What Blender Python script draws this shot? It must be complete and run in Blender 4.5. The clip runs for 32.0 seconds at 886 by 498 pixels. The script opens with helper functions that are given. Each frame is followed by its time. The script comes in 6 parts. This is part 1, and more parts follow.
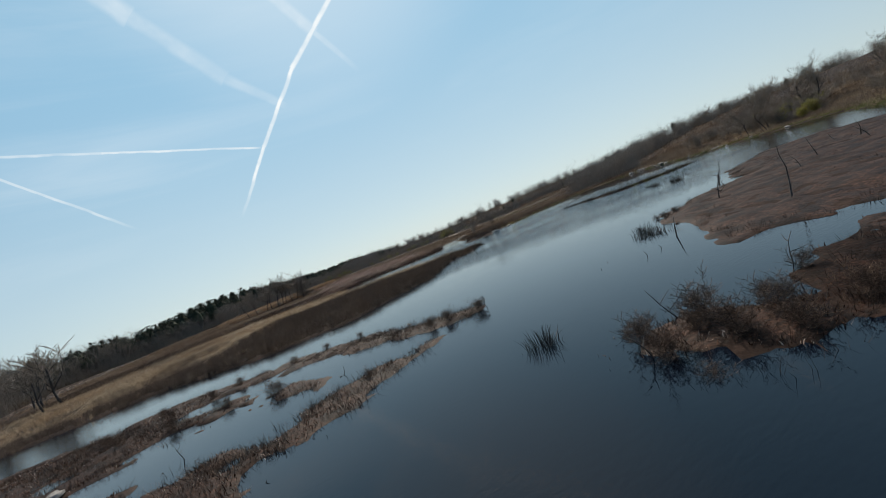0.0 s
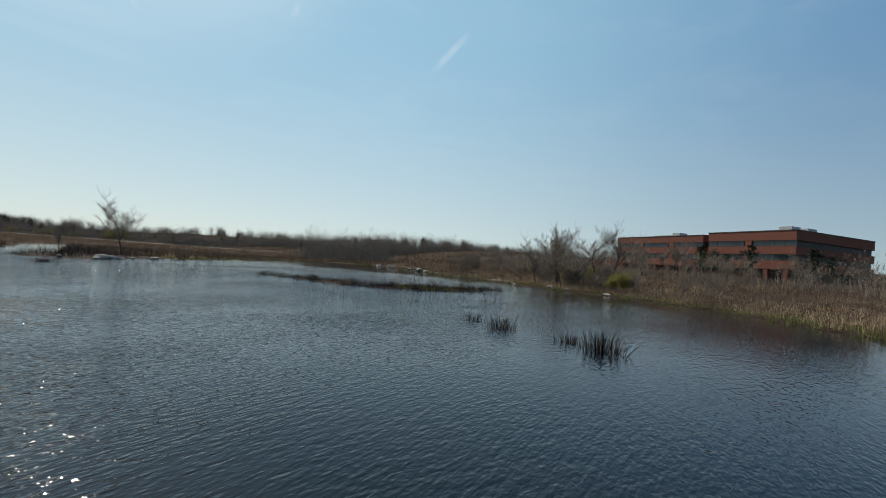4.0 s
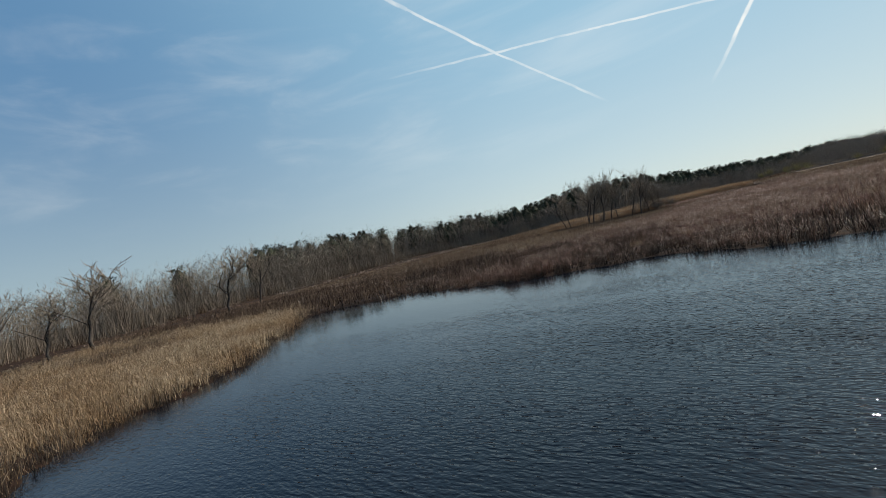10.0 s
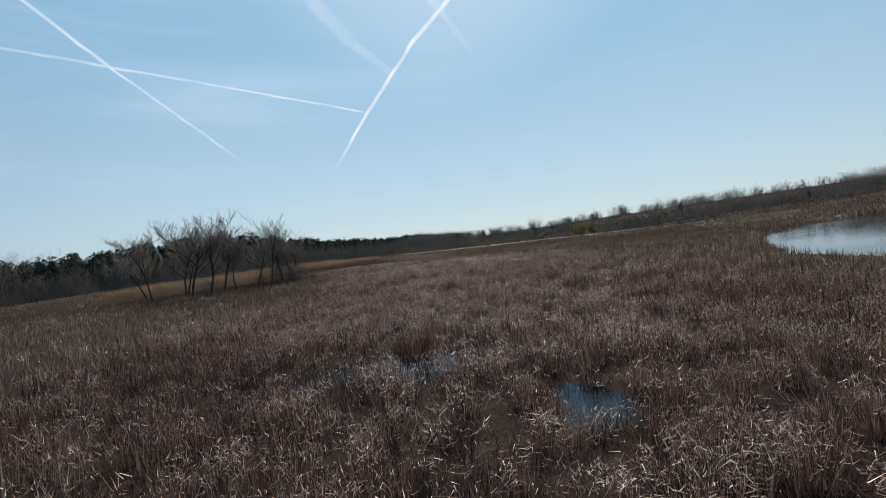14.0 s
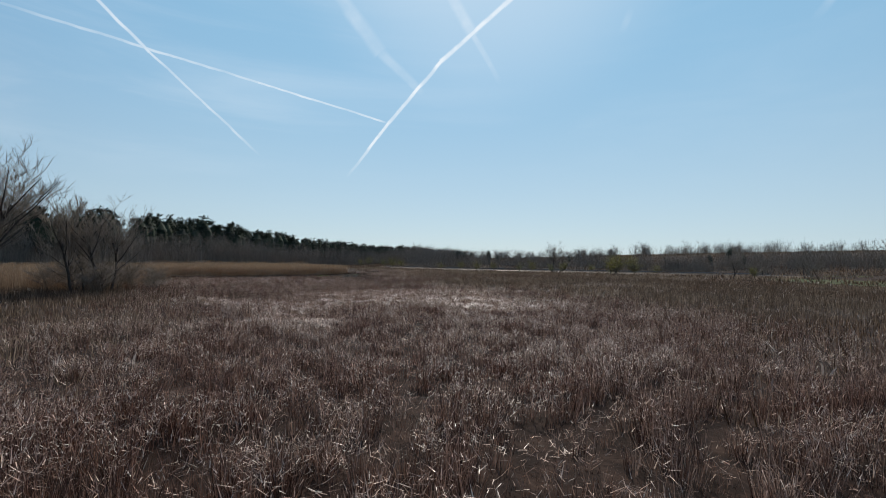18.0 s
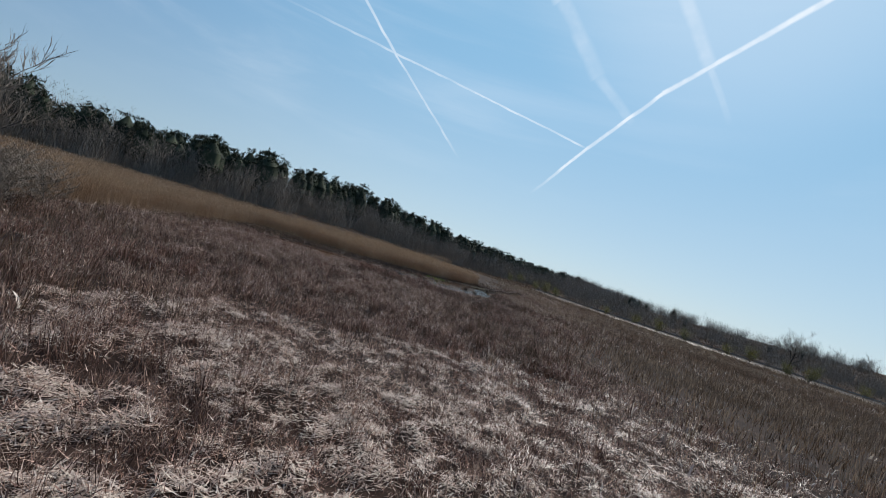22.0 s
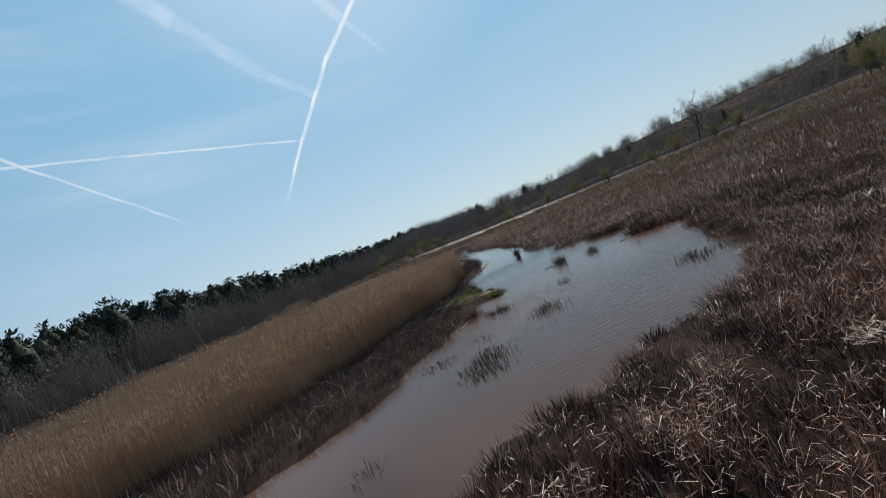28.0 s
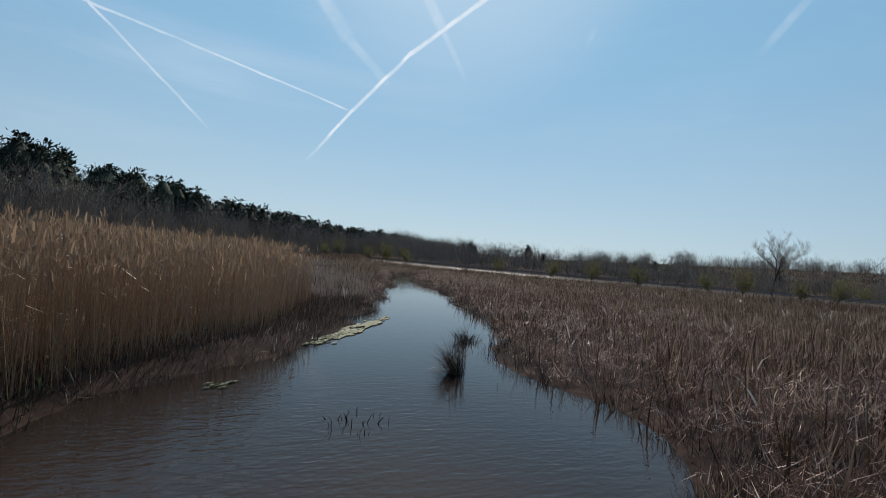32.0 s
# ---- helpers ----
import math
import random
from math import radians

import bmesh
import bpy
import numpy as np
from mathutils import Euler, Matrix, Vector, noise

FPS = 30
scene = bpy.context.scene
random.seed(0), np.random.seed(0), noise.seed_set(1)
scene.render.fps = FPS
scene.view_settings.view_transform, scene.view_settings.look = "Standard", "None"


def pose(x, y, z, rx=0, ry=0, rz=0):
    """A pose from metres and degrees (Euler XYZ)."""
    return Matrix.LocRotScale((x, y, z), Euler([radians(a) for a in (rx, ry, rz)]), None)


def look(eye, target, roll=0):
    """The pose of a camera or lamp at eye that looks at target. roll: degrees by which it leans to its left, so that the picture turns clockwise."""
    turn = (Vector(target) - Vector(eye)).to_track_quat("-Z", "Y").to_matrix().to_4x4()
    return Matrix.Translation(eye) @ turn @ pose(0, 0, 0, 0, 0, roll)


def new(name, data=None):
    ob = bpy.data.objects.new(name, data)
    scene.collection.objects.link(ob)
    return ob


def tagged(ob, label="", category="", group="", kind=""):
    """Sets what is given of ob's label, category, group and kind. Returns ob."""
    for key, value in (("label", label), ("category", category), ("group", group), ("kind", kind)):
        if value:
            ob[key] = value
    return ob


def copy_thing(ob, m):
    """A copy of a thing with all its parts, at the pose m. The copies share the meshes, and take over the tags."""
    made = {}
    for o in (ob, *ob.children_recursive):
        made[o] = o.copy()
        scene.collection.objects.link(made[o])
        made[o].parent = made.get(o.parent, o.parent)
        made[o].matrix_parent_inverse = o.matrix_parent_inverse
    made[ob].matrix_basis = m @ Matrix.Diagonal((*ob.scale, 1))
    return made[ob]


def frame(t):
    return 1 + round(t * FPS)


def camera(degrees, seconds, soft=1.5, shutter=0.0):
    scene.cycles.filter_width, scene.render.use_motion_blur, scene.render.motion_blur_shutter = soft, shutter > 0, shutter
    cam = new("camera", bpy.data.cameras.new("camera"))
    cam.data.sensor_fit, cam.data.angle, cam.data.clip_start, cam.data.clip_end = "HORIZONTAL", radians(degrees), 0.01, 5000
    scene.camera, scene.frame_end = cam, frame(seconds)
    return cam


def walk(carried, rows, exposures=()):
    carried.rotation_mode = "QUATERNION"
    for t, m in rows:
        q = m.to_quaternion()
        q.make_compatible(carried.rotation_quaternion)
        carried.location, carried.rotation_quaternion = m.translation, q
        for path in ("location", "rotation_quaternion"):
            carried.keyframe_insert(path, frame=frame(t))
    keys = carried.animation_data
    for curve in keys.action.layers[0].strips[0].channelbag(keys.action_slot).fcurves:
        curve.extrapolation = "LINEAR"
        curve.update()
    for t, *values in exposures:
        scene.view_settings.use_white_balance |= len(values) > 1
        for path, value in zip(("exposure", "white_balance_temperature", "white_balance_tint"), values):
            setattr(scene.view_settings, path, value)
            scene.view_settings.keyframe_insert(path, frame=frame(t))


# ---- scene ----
cam = camera(92.72, 32.0, soft=0.9)
PATH = [
    (0, pose(-44.93, -44.88, 5.21, 87.98, 21.16, -22.98)),
    (0.5, pose(-42.47, -38.60, 4.74, 87.35, 17.33, -28.38)),
    (1, pose(-39.20, -32.56, 4.35, 85.53, 13.32, -33.09)),
    (1.5, pose(-35.19, -26.85, 3.92, 83.75, 10.34, -37.04)),
    (2, pose(-30.43, -21.32, 3.58, 85.68, 10.40, -41.43)),
    (2.5, pose(-24.75, -16.15, 3.26, 89.02, 15.67, -49.86)),
    (4.5, pose(0.52, -0.55, 3.19, 93.04, -14.36, -52.63)),
    (5, pose(6.83, 2.63, 3.59, 93.58, -26.10, -38.54)),
    (5.5, pose(12.31, 7.19, 4.00, 93.03, -28.96, -25.19)),
    (6, pose(16.45, 12.69, 4.32, 91.80, -29.84, -10.72)),
    (6.5, pose(18.88, 19.18, 4.52, 91.39, -29.91, 3.47)),
    (7, pose(19.28, 25.98, 4.85, 90.92, -29.96, 16.70)),
    (7.5, pose(17.88, 32.38, 5.06, 90.29, -29.71, 30.23)),
    (8, pose(14.76, 38.22, 5.20, 89.04, -26.77, 42.99)),
    (8.5, pose(10.09, 43.31, 5.02, 88.47, -15.47, 45.70)),
    (9, pose(5.12, 47.65, 4.91, 88.48, -2.88, 42.33)),
    (9.5, pose(0.32, 52.27, 4.73, 88.83, 4.14, 41.41)),
    (10, pose(-4.57, 57.22, 4.61, 89.59, 12.71, 35.28)),
    (10.5, pose(-9.29, 62.51, 4.66, 90.38, 17.63, 27.04)),
    (11, pose(-13.07, 68.62, 4.91, 91.42, 19.63, 20.03)),
    (11.5, pose(-15.87, 75.51, 5.34, 90.43, 19.30, 12.79)),
    (12, pose(-17.65, 82.72, 5.35, 89.17, 18.18, 6.25)),
    (12.5, pose(-18.35, 89.69, 5.46, 88.52, 17.04, -0.40)),
    (13, pose(-18.05, 96.79, 5.29, 88.38, 16.04, -5.33)),
    (13.5, pose(-16.86, 103.88, 5.17, 88.55, 12.62, -11.16)),
    (14, pose(-15.20, 110.82, 5.16, 89.34, 6.70, -13.28)),
    (14.5, pose(-13.11, 117.49, 5.08, 90.31, 4.35, -13.79)),
    (16.5, pose(-4.12, 143.96, 4.63, 90.90, -0.36, -11.95)),
    (17, pose(-1.95, 150.57, 4.57, 91.17, -0.25, -12.82)),
    (17.5, pose(-0.14, 156.96, 4.73, 91.52, -0.31, -12.84)),
    (18, pose(1.53, 162.94, 4.89, 91.70, -0.78, -12.93)),
    (18.5, pose(3.05, 168.64, 4.98, 91.85, -0.89, -12.33)),
    (19, pose(4.40, 174.09, 5.13, 91.89, -1.03, -11.67)),
    (19.5, pose(5.63, 179.10, 5.27, 91.83, -1.12, -12.06)),
    (20, pose(6.78, 184.12, 5.42, 91.67, -3.26, -12.08)),
    (20.5, pose(7.90, 189.26, 5.52, 91.53, -10.33, -7.68)),
    (21, pose(8.73, 194.54, 5.72, 90.97, -14.72, -0.85)),
    (21.5, pose(9.05, 199.75, 5.78, 90.64, -15.99, 4.35)),
    (22, pose(8.75, 204.83, 5.75, 90.50, -17.00, 9.02)),
    (22.5, pose(8.02, 209.75, 5.81, 90.51, -20.04, 17.07)),
    (23, pose(6.30, 214.61, 5.87, 90.98, -20.27, 23.89)),
    (23.5, pose(3.86, 219.41, 5.96, 91.24, -18.74, 27.92)),
    (24, pose(0.94, 223.86, 6.18, 90.96, -17.60, 34.43)),
    (24.5, pose(-2.19, 227.78, 6.00, 90.67, -15.73, 40.05)),
    (26.5, pose(-12.55, 245.58, 5.36, 92.71, 27.19, 17.11)),
    (27, pose(-14.51, 250.49, 5.52, 93.10, 28.25, 4.09)),
    (27.5, pose(-15.27, 255.68, 5.77, 90.23, 26.42, -9.02)),
    (28, pose(-14.81, 260.35, 5.51, 88.01, 23.13, -17.55)),
    (28.5, pose(-13.32, 264.61, 5.32, 86.65, 16.53, -20.90)),
    (29, pose(-11.37, 268.73, 4.90, 85.41, 9.97, -24.00)),
    (29.5, pose(-9.40, 272.42, 4.38, 85.16, 4.00, -26.38)),
    (30, pose(-7.13, 276.20, 3.83, 85.66, 0.11, -25.69)),
    (30.5, pose(-4.83, 280.08, 3.49, 86.49, -1.12, -25.47)),
    (31, pose(-2.46, 284.15, 3.09, 87.90, -4.25, -23.49)),
    (31.5, pose(-0.45, 288.07, 2.87, 89.89, -6.62, -20.37)),
    (32, pose(1.46, 292.40, 2.92, 91.47, -4.69, -19.12)),
]
# seconds, stops, kelvin, tint: the camera's own slow drift in brightness and tint
EXPOSURES = [(0, 0.1, 6850, 10), (2, 0.1, 6750, 10), (5, 0.05, 7200, 10), (6.5, -0.08, 6700, 10), (8, -0.18, 6500, 10), (9, 0.0, 6850, 10),
             (10, 0.08, 7100, 10), (12, 0.05, 7100, 10), (14, 0.05, 6550, 10), (17, 0.0, 6400, 10), (20, 0.05, 6550, 10), (21, 0.05, 6350, 10), (23, -0.05, 6150, 10),
             (24, 0.0, 6200, 10), (28, -0.05, 6350, 10), (30, -0.1, 6400, 10), (32, -0.1, 6300, 10)]
walk(cam, PATH, EXPOSURES)

# ---- light ----
SUN_AZ, SUN_EL = 19.0, 43.0   # degrees clockwise from +Y, and above the horizon
world = bpy.data.worlds.new("sky")
scene.world = world
world.use_nodes = True
wn, wl = world.node_tree.nodes, world.node_tree.links
wn.clear()


def wnode(kind, **sets):
    n = wn.new(kind)
    for key, value in sets.items():
        if key == "operation":
            n.operation = value
        elif key == "interpolation_type":
            n.interpolation_type = value
    return n


def wmath(op, a, b=None):
    n = wnode("ShaderNodeMath", operation=op)
    for slot, v in ((0, a), (1, b)):
        if v is None:
            continue
        if isinstance(v, (int, float)):
            n.inputs[slot].default_value = v
        else:
            wl.new(v, n.inputs[slot])
    return n.outputs[0]


def wdot(vec_out, v):
    n = wnode("ShaderNodeVectorMath", operation="DOT_PRODUCT")
    wl.new(vec_out, n.inputs[0])
    n.inputs[1].default_value = v
    return n.outputs["Value"]


def wramp(value, lo, hi, a, b):
    n = wnode("ShaderNodeMapRange", interpolation_type="SMOOTHSTEP")
    wl.new(value, n.inputs["Value"])
    for key, v in (("From Min", lo), ("From Max", hi), ("To Min", a), ("To Max", b)):
        n.inputs[key].default_value = v
    return n.outputs["Result"]


def sky_dir(az, el):
    """Unit vector; az in degrees anticlockwise from +Y."""
    a, e = radians(az), radians(el)
    return Vector((-math.sin(a) * math.cos(e), math.cos(a) * math.cos(e), math.sin(e)))


sky = wn.new("ShaderNodeTexSky")
sky.sky_type = "NISHITA"
sky.sun_disc = False
sky.sun_elevation = radians(SUN_EL)
sky.sun_rotation = radians(SUN_AZ)
sky.altitude = 50
sky.air_density = 1.0
sky.dust_density = 0.4
sky.ozone_density = 3.0
coord = wn.new("ShaderNodeTexCoord").outputs["Generated"]
wobble = wn.new("ShaderNodeTexNoise")
wobble.inputs["Scale"].default_value = 22
wobble.inputs["Detail"].default_value = 3
wl.new(coord, wobble.inputs["Vector"])
ragged = wramp(wobble.outputs["Fac"], 0.3, 0.72, 0.45, 1.0)
sway = wmath("MULTIPLY", wmath("SUBTRACT", wobble.outputs["Fac"], 0.5), 0.006)
cover = None


def contrail(a, b, width, strength, fade_a, fade_b):
    """A vapour trail from sky direction a to b, both (az, el)."""
    global cover
    va, vb = sky_dir(*a), sky_dir(*b)
    n = va.cross(vb).normalized()
    along = n.cross(va).normalized()
    length = va.angle(vb)
    off = wmath("ABSOLUTE", wmath("ADD", wdot(coord, n), sway))
    s = wdot(coord, along)
    front = wdot(coord, va)
    band = wramp(off, width * 0.25, width, 1.0, 0.0)
    band = wmath("MULTIPLY", band, wramp(s, -0.002 if fade_a else -0.006, fade_a or -0.001, 0.0, 1.0))
    end = math.sin(min(length, 1.5))
    band = wmath("MULTIPLY", band, wramp(s, end - fade_b if fade_b else end + 0.001, end + (0.002 if fade_b else 0.006), 1.0, 0.0))
    band = wmath("MULTIPLY", band, wramp(front, 0.2, 0.3, 0.0, 1.0))
    band = wmath("MULTIPLY", wmath("MULTIPLY", band, ragged), strength)
    cover = band if cover is None else wmath("MAXIMUM", cover, band)


TRAIL = [(0.4, 10.5), (-5.4, 18.2), (-12.4, 25.7), (-20.9, 31.6), (-35.0, 38.9), (-46.0, 43.0)]
for k in range(5):
    contrail(TRAIL[k], TRAIL[k + 1], 0.0046 + 0.0009 * k, 0.92, 0.1 if k == 0 else 0.0, 0.04 if k == 4 else 0.0)
contrail((-5.4, 18.0), (11.1, 21.1), 0.0032, 0.66, 0.03, 0.0)
contrail((11.1, 21.1), (41.0, 22.3), 0.0036, 0.5, 0.0, 0.25)
contrail((10.3, 12.3), (22.6, 22.0), 0.0036, 0.55, 0.1, 0.0)
contrail((22.6, 22.0), (33.2, 29.4), 0.0042, 0.62, 0.0, 0.0)
contrail((33.2, 29.4), (47.0, 37.0), 0.006, 0.6, 0.0, 0.1)
contrail((-13.2, 19.0), (-3.9, 26.4), 0.014, 0.2, 0.12, 0.0)
contrail((-3.9, 26.4), (3.6, 33.4), 0.02, 0.26, 0.0, 0.0)
contrail((3.6, 33.4), (20.0, 44.0), 0.026, 0.36, 0.0, 0.2)
contrail((-20.6, 22.8), (-16.6, 28.6), 0.008, 0.25, 0.07, 0.0)
contrail((-16.6, 28.6), (-5.9, 41.1), 0.016, 0.32, 0.0, 0.0)
contrail((-5.9, 41.1), (4.0, 52.0), 0.024, 0.4, 0.0, 0.2)
contrail((-54.0, 23.5), (-60.0, 29.5), 0.01, 0.22, 0.06, 0.06)
contrail((-35.6, 26.8), (-37.0, 29.6), 0.01, 0.2, 0.03, 0.03)
# thin cirrus, drawn out along one direction
flat = wn.new("ShaderNodeMapping")
flat.inputs["Rotation"].default_value = (0, radians(12), radians(-50))
flat.inputs["Scale"].default_value = (0.7, 4.0, 11.0)
wl.new(coord, flat.inputs["Vector"])
cirrus = wn.new("ShaderNodeTexNoise")
cirrus.inputs["Scale"].default_value = 1.3
cirrus.inputs["Detail"].default_value = 6
cirrus.inputs["Roughness"].default_value = 0.55
cirrus.inputs["Distortion"].default_value = 0.4
wl.new(flat.outputs[0], cirrus.inputs["Vector"])
veil = wramp(cirrus.outputs["Fac"], 0.42, 0.88, 0.0, 0.22)
veil = wmath("MULTIPLY", veil, wramp(wdot(coord, (0, 0, 1)), 0.08, 0.3, 0.0, 1.0))
veil = wmath("MULTIPLY", veil, wramp(wdot(coord, sky_dir(55, 25)), 0.25, 0.9, 0.25, 1.0))
cover = wmath("MAXIMUM", cover, veil)
# clear-air gradient: deeper away from the sun and overhead, paler towards the horizon
sunward = wramp(wdot(coord, sky_dir(-SUN_AZ, 20.0)), 0.0, 0.96, 0.0, 1.0)
height = wramp(wdot(coord, (0, 0, 1)), -0.02, 0.5, 0.0, 1.0)


def wmix(fac, a, b):
    n = wn.new("ShaderNodeMix")
    n.data_type = "RGBA"
    if isinstance(fac, float):
        n.inputs["Factor"].default_value = fac
    else:
        wl.new(fac, n.inputs["Factor"])
    for key, v in (("A", a), ("B", b)):
        if isinstance(v, tuple):
            n.inputs[key].default_value = (*v, 1)
        else:
            wl.new(v, n.inputs[key])
    return n.outputs["Result"]


low = wmix(sunward, (0.41, 0.55, 0.63), (0.66, 0.80, 0.85))
high = wmix(sunward, (0.12, 0.295, 0.55), (0.335, 0.625, 0.865))
air = wmix(wmath("POWER", height, 0.62), low, high)
zenith = wramp(wdot(coord, (0, 0, 1)), 0.6, 0.95, 0.0, 0.8)
air = wmix(zenith, air, (0.06, 0.16, 0.33))
dim = wn.new("ShaderNodeVectorMath")
dim.operation = "SCALE"
dim.inputs["Scale"].default_value = 0.055
wl.new(sky.outputs[0], dim.inputs[0])
clear = wmix(0.25, air, dim.outputs[0])
clear = wmix(wramp(wdot(coord, sky_dir(-SUN_AZ, SUN_EL)), 0.9, 1.0, 0.0, 0.25), clear, (0.95, 0.98, 1.0))
vapour = wmix(cover, clear, (0.93, 0.97, 1.0))
glow = wn.new("ShaderNodeBackground")
glow.inputs["Strength"].default_value = 1.0
wl.new(vapour, glow.inputs["Color"])
out = wn.new("ShaderNodeOutputWorld")
wl.new(glow.outputs[0], out.inputs["Surface"])

sun = new("sun", bpy.data.lights.new("sun", "SUN"))
sun.data.energy = 5.0
sun.data.angle = radians(0.55)
sun.data.color = (1.0, 0.935, 0.84)
sun_way = sky_dir(-SUN_AZ, SUN_EL)
sun.matrix_world = look(sun_way * 100, (0, 0, 0))


# ---- materials ----
def material(name, colours, scale=1.0, rough=0.85, detail=5.0, bump=0.0, bump_scale=8.0, island=0.0, patch=None, patch_scale=0.05,
             translucent=0.0, metal=0.0, ior=1.45, stretch=None, gloss=0.12):
    """colours: dark to light stops. island: how far single pieces differ. patch: a second colour in large blotches."""
    m = bpy.data.materials.new(name)
    m.use_nodes = True
    n, l = m.node_tree.nodes, m.node_tree.links
    b = n["Principled BSDF"]
    b.inputs["Roughness"].default_value = rough
    b.inputs["Metallic"].default_value = metal
    b.inputs["IOR"].default_value = ior
    b.inputs["Specular IOR Level"].default_value = gloss
    tc = n.new("ShaderNodeTexCoord").outputs["Object"]
    if stretch:
        mp = n.new("ShaderNodeMapping")
        mp.inputs["Scale"].default_value = stretch
        l.new(tc, mp.inputs["Vector"])
        tc = mp.outputs[0]
    tex = n.new("ShaderNodeTexNoise")
    tex.inputs["Scale"].default_value = scale
    tex.inputs["Detail"].default_value = detail
    tex.inputs["Roughness"].default_value = 0.65
    l.new(tc, tex.inputs["Vector"])
    fac = tex.outputs["Fac"]
    if island:
        geo = n.new("ShaderNodeNewGeometry")
        mix = n.new("ShaderNodeMix")
        mix.inputs["Factor"].default_value = island
        l.new(fac, mix.inputs["A"])
        l.new(geo.outputs["Random Per Island"], mix.inputs["B"])
        fac = mix.outputs["Result"]
    ramp = n.new("ShaderNodeValToRGB")
    el = ramp.color_ramp.elements
    lo, hi = (0.05, 0.95) if island > 0.5 else (0.28, 0.72)
    for i, c in enumerate(colours):
        p = lo + (hi - lo) * i / max(1, len(colours) - 1)
        e = el[i] if i < 2 and len(colours) >= 2 else el.new(p)
        e.position, e.color = p, (*c, 1)
    l.new(fac, ramp.inputs["Fac"])
    col = ramp.outputs["Color"]
    if patch:
        big = n.new("ShaderNodeTexNoise")
        big.inputs["Scale"].default_value = patch_scale
        big.inputs["Detail"].default_value = 4
        tc2 = n.new("ShaderNodeTexCoord").outputs["Object"]
        l.new(tc2, big.inputs["Vector"])
        mr = n.new("ShaderNodeMapRange")
        mr.inputs["From Min"].default_value, mr.inputs["From Max"].default_value = 0.42, 0.62
        l.new(big.outputs["Fac"], mr.inputs["Value"])
        mx = n.new("ShaderNodeMix")
        mx.data_type = "RGBA"
        mx.blend_type = "MULTIPLY"
        mx.inputs["B"].default_value = (*patch, 1)
        l.new(mr.outputs["Result"], mx.inputs["Factor"])
        l.new(col, mx.inputs["A"])
        col = mx.outputs["Result"]
    l.new(col, b.inputs["Base Color"])
    if bump:
        bt = n.new("ShaderNodeTexNoise")
        bt.inputs["Scale"].default_value = bump_scale
        bt.inputs["Detail"].default_value = 6
        l.new(tc, bt.inputs["Vector"])
        bn = n.new("ShaderNodeBump")
        bn.inputs["Strength"].default_value = bump
        bn.inputs["Distance"].default_value = 0.05
        l.new(bt.outputs["Fac"], bn.inputs["Height"])
        l.new(bn.outputs[0], b.inputs["Normal"])
    if translucent:
        tr = n.new("ShaderNodeBsdfTranslucent")
        l.new(col, tr.inputs["Color"])
        ms = n.new("ShaderNodeMixShader")
        ms.inputs[0].default_value = translucent
        l.new(b.outputs[0], ms.inputs[1])
        l.new(tr.outputs[0], ms.inputs[2])
        l.new(ms.outputs[0], n["Material Output"].inputs["Surface"])
    return m


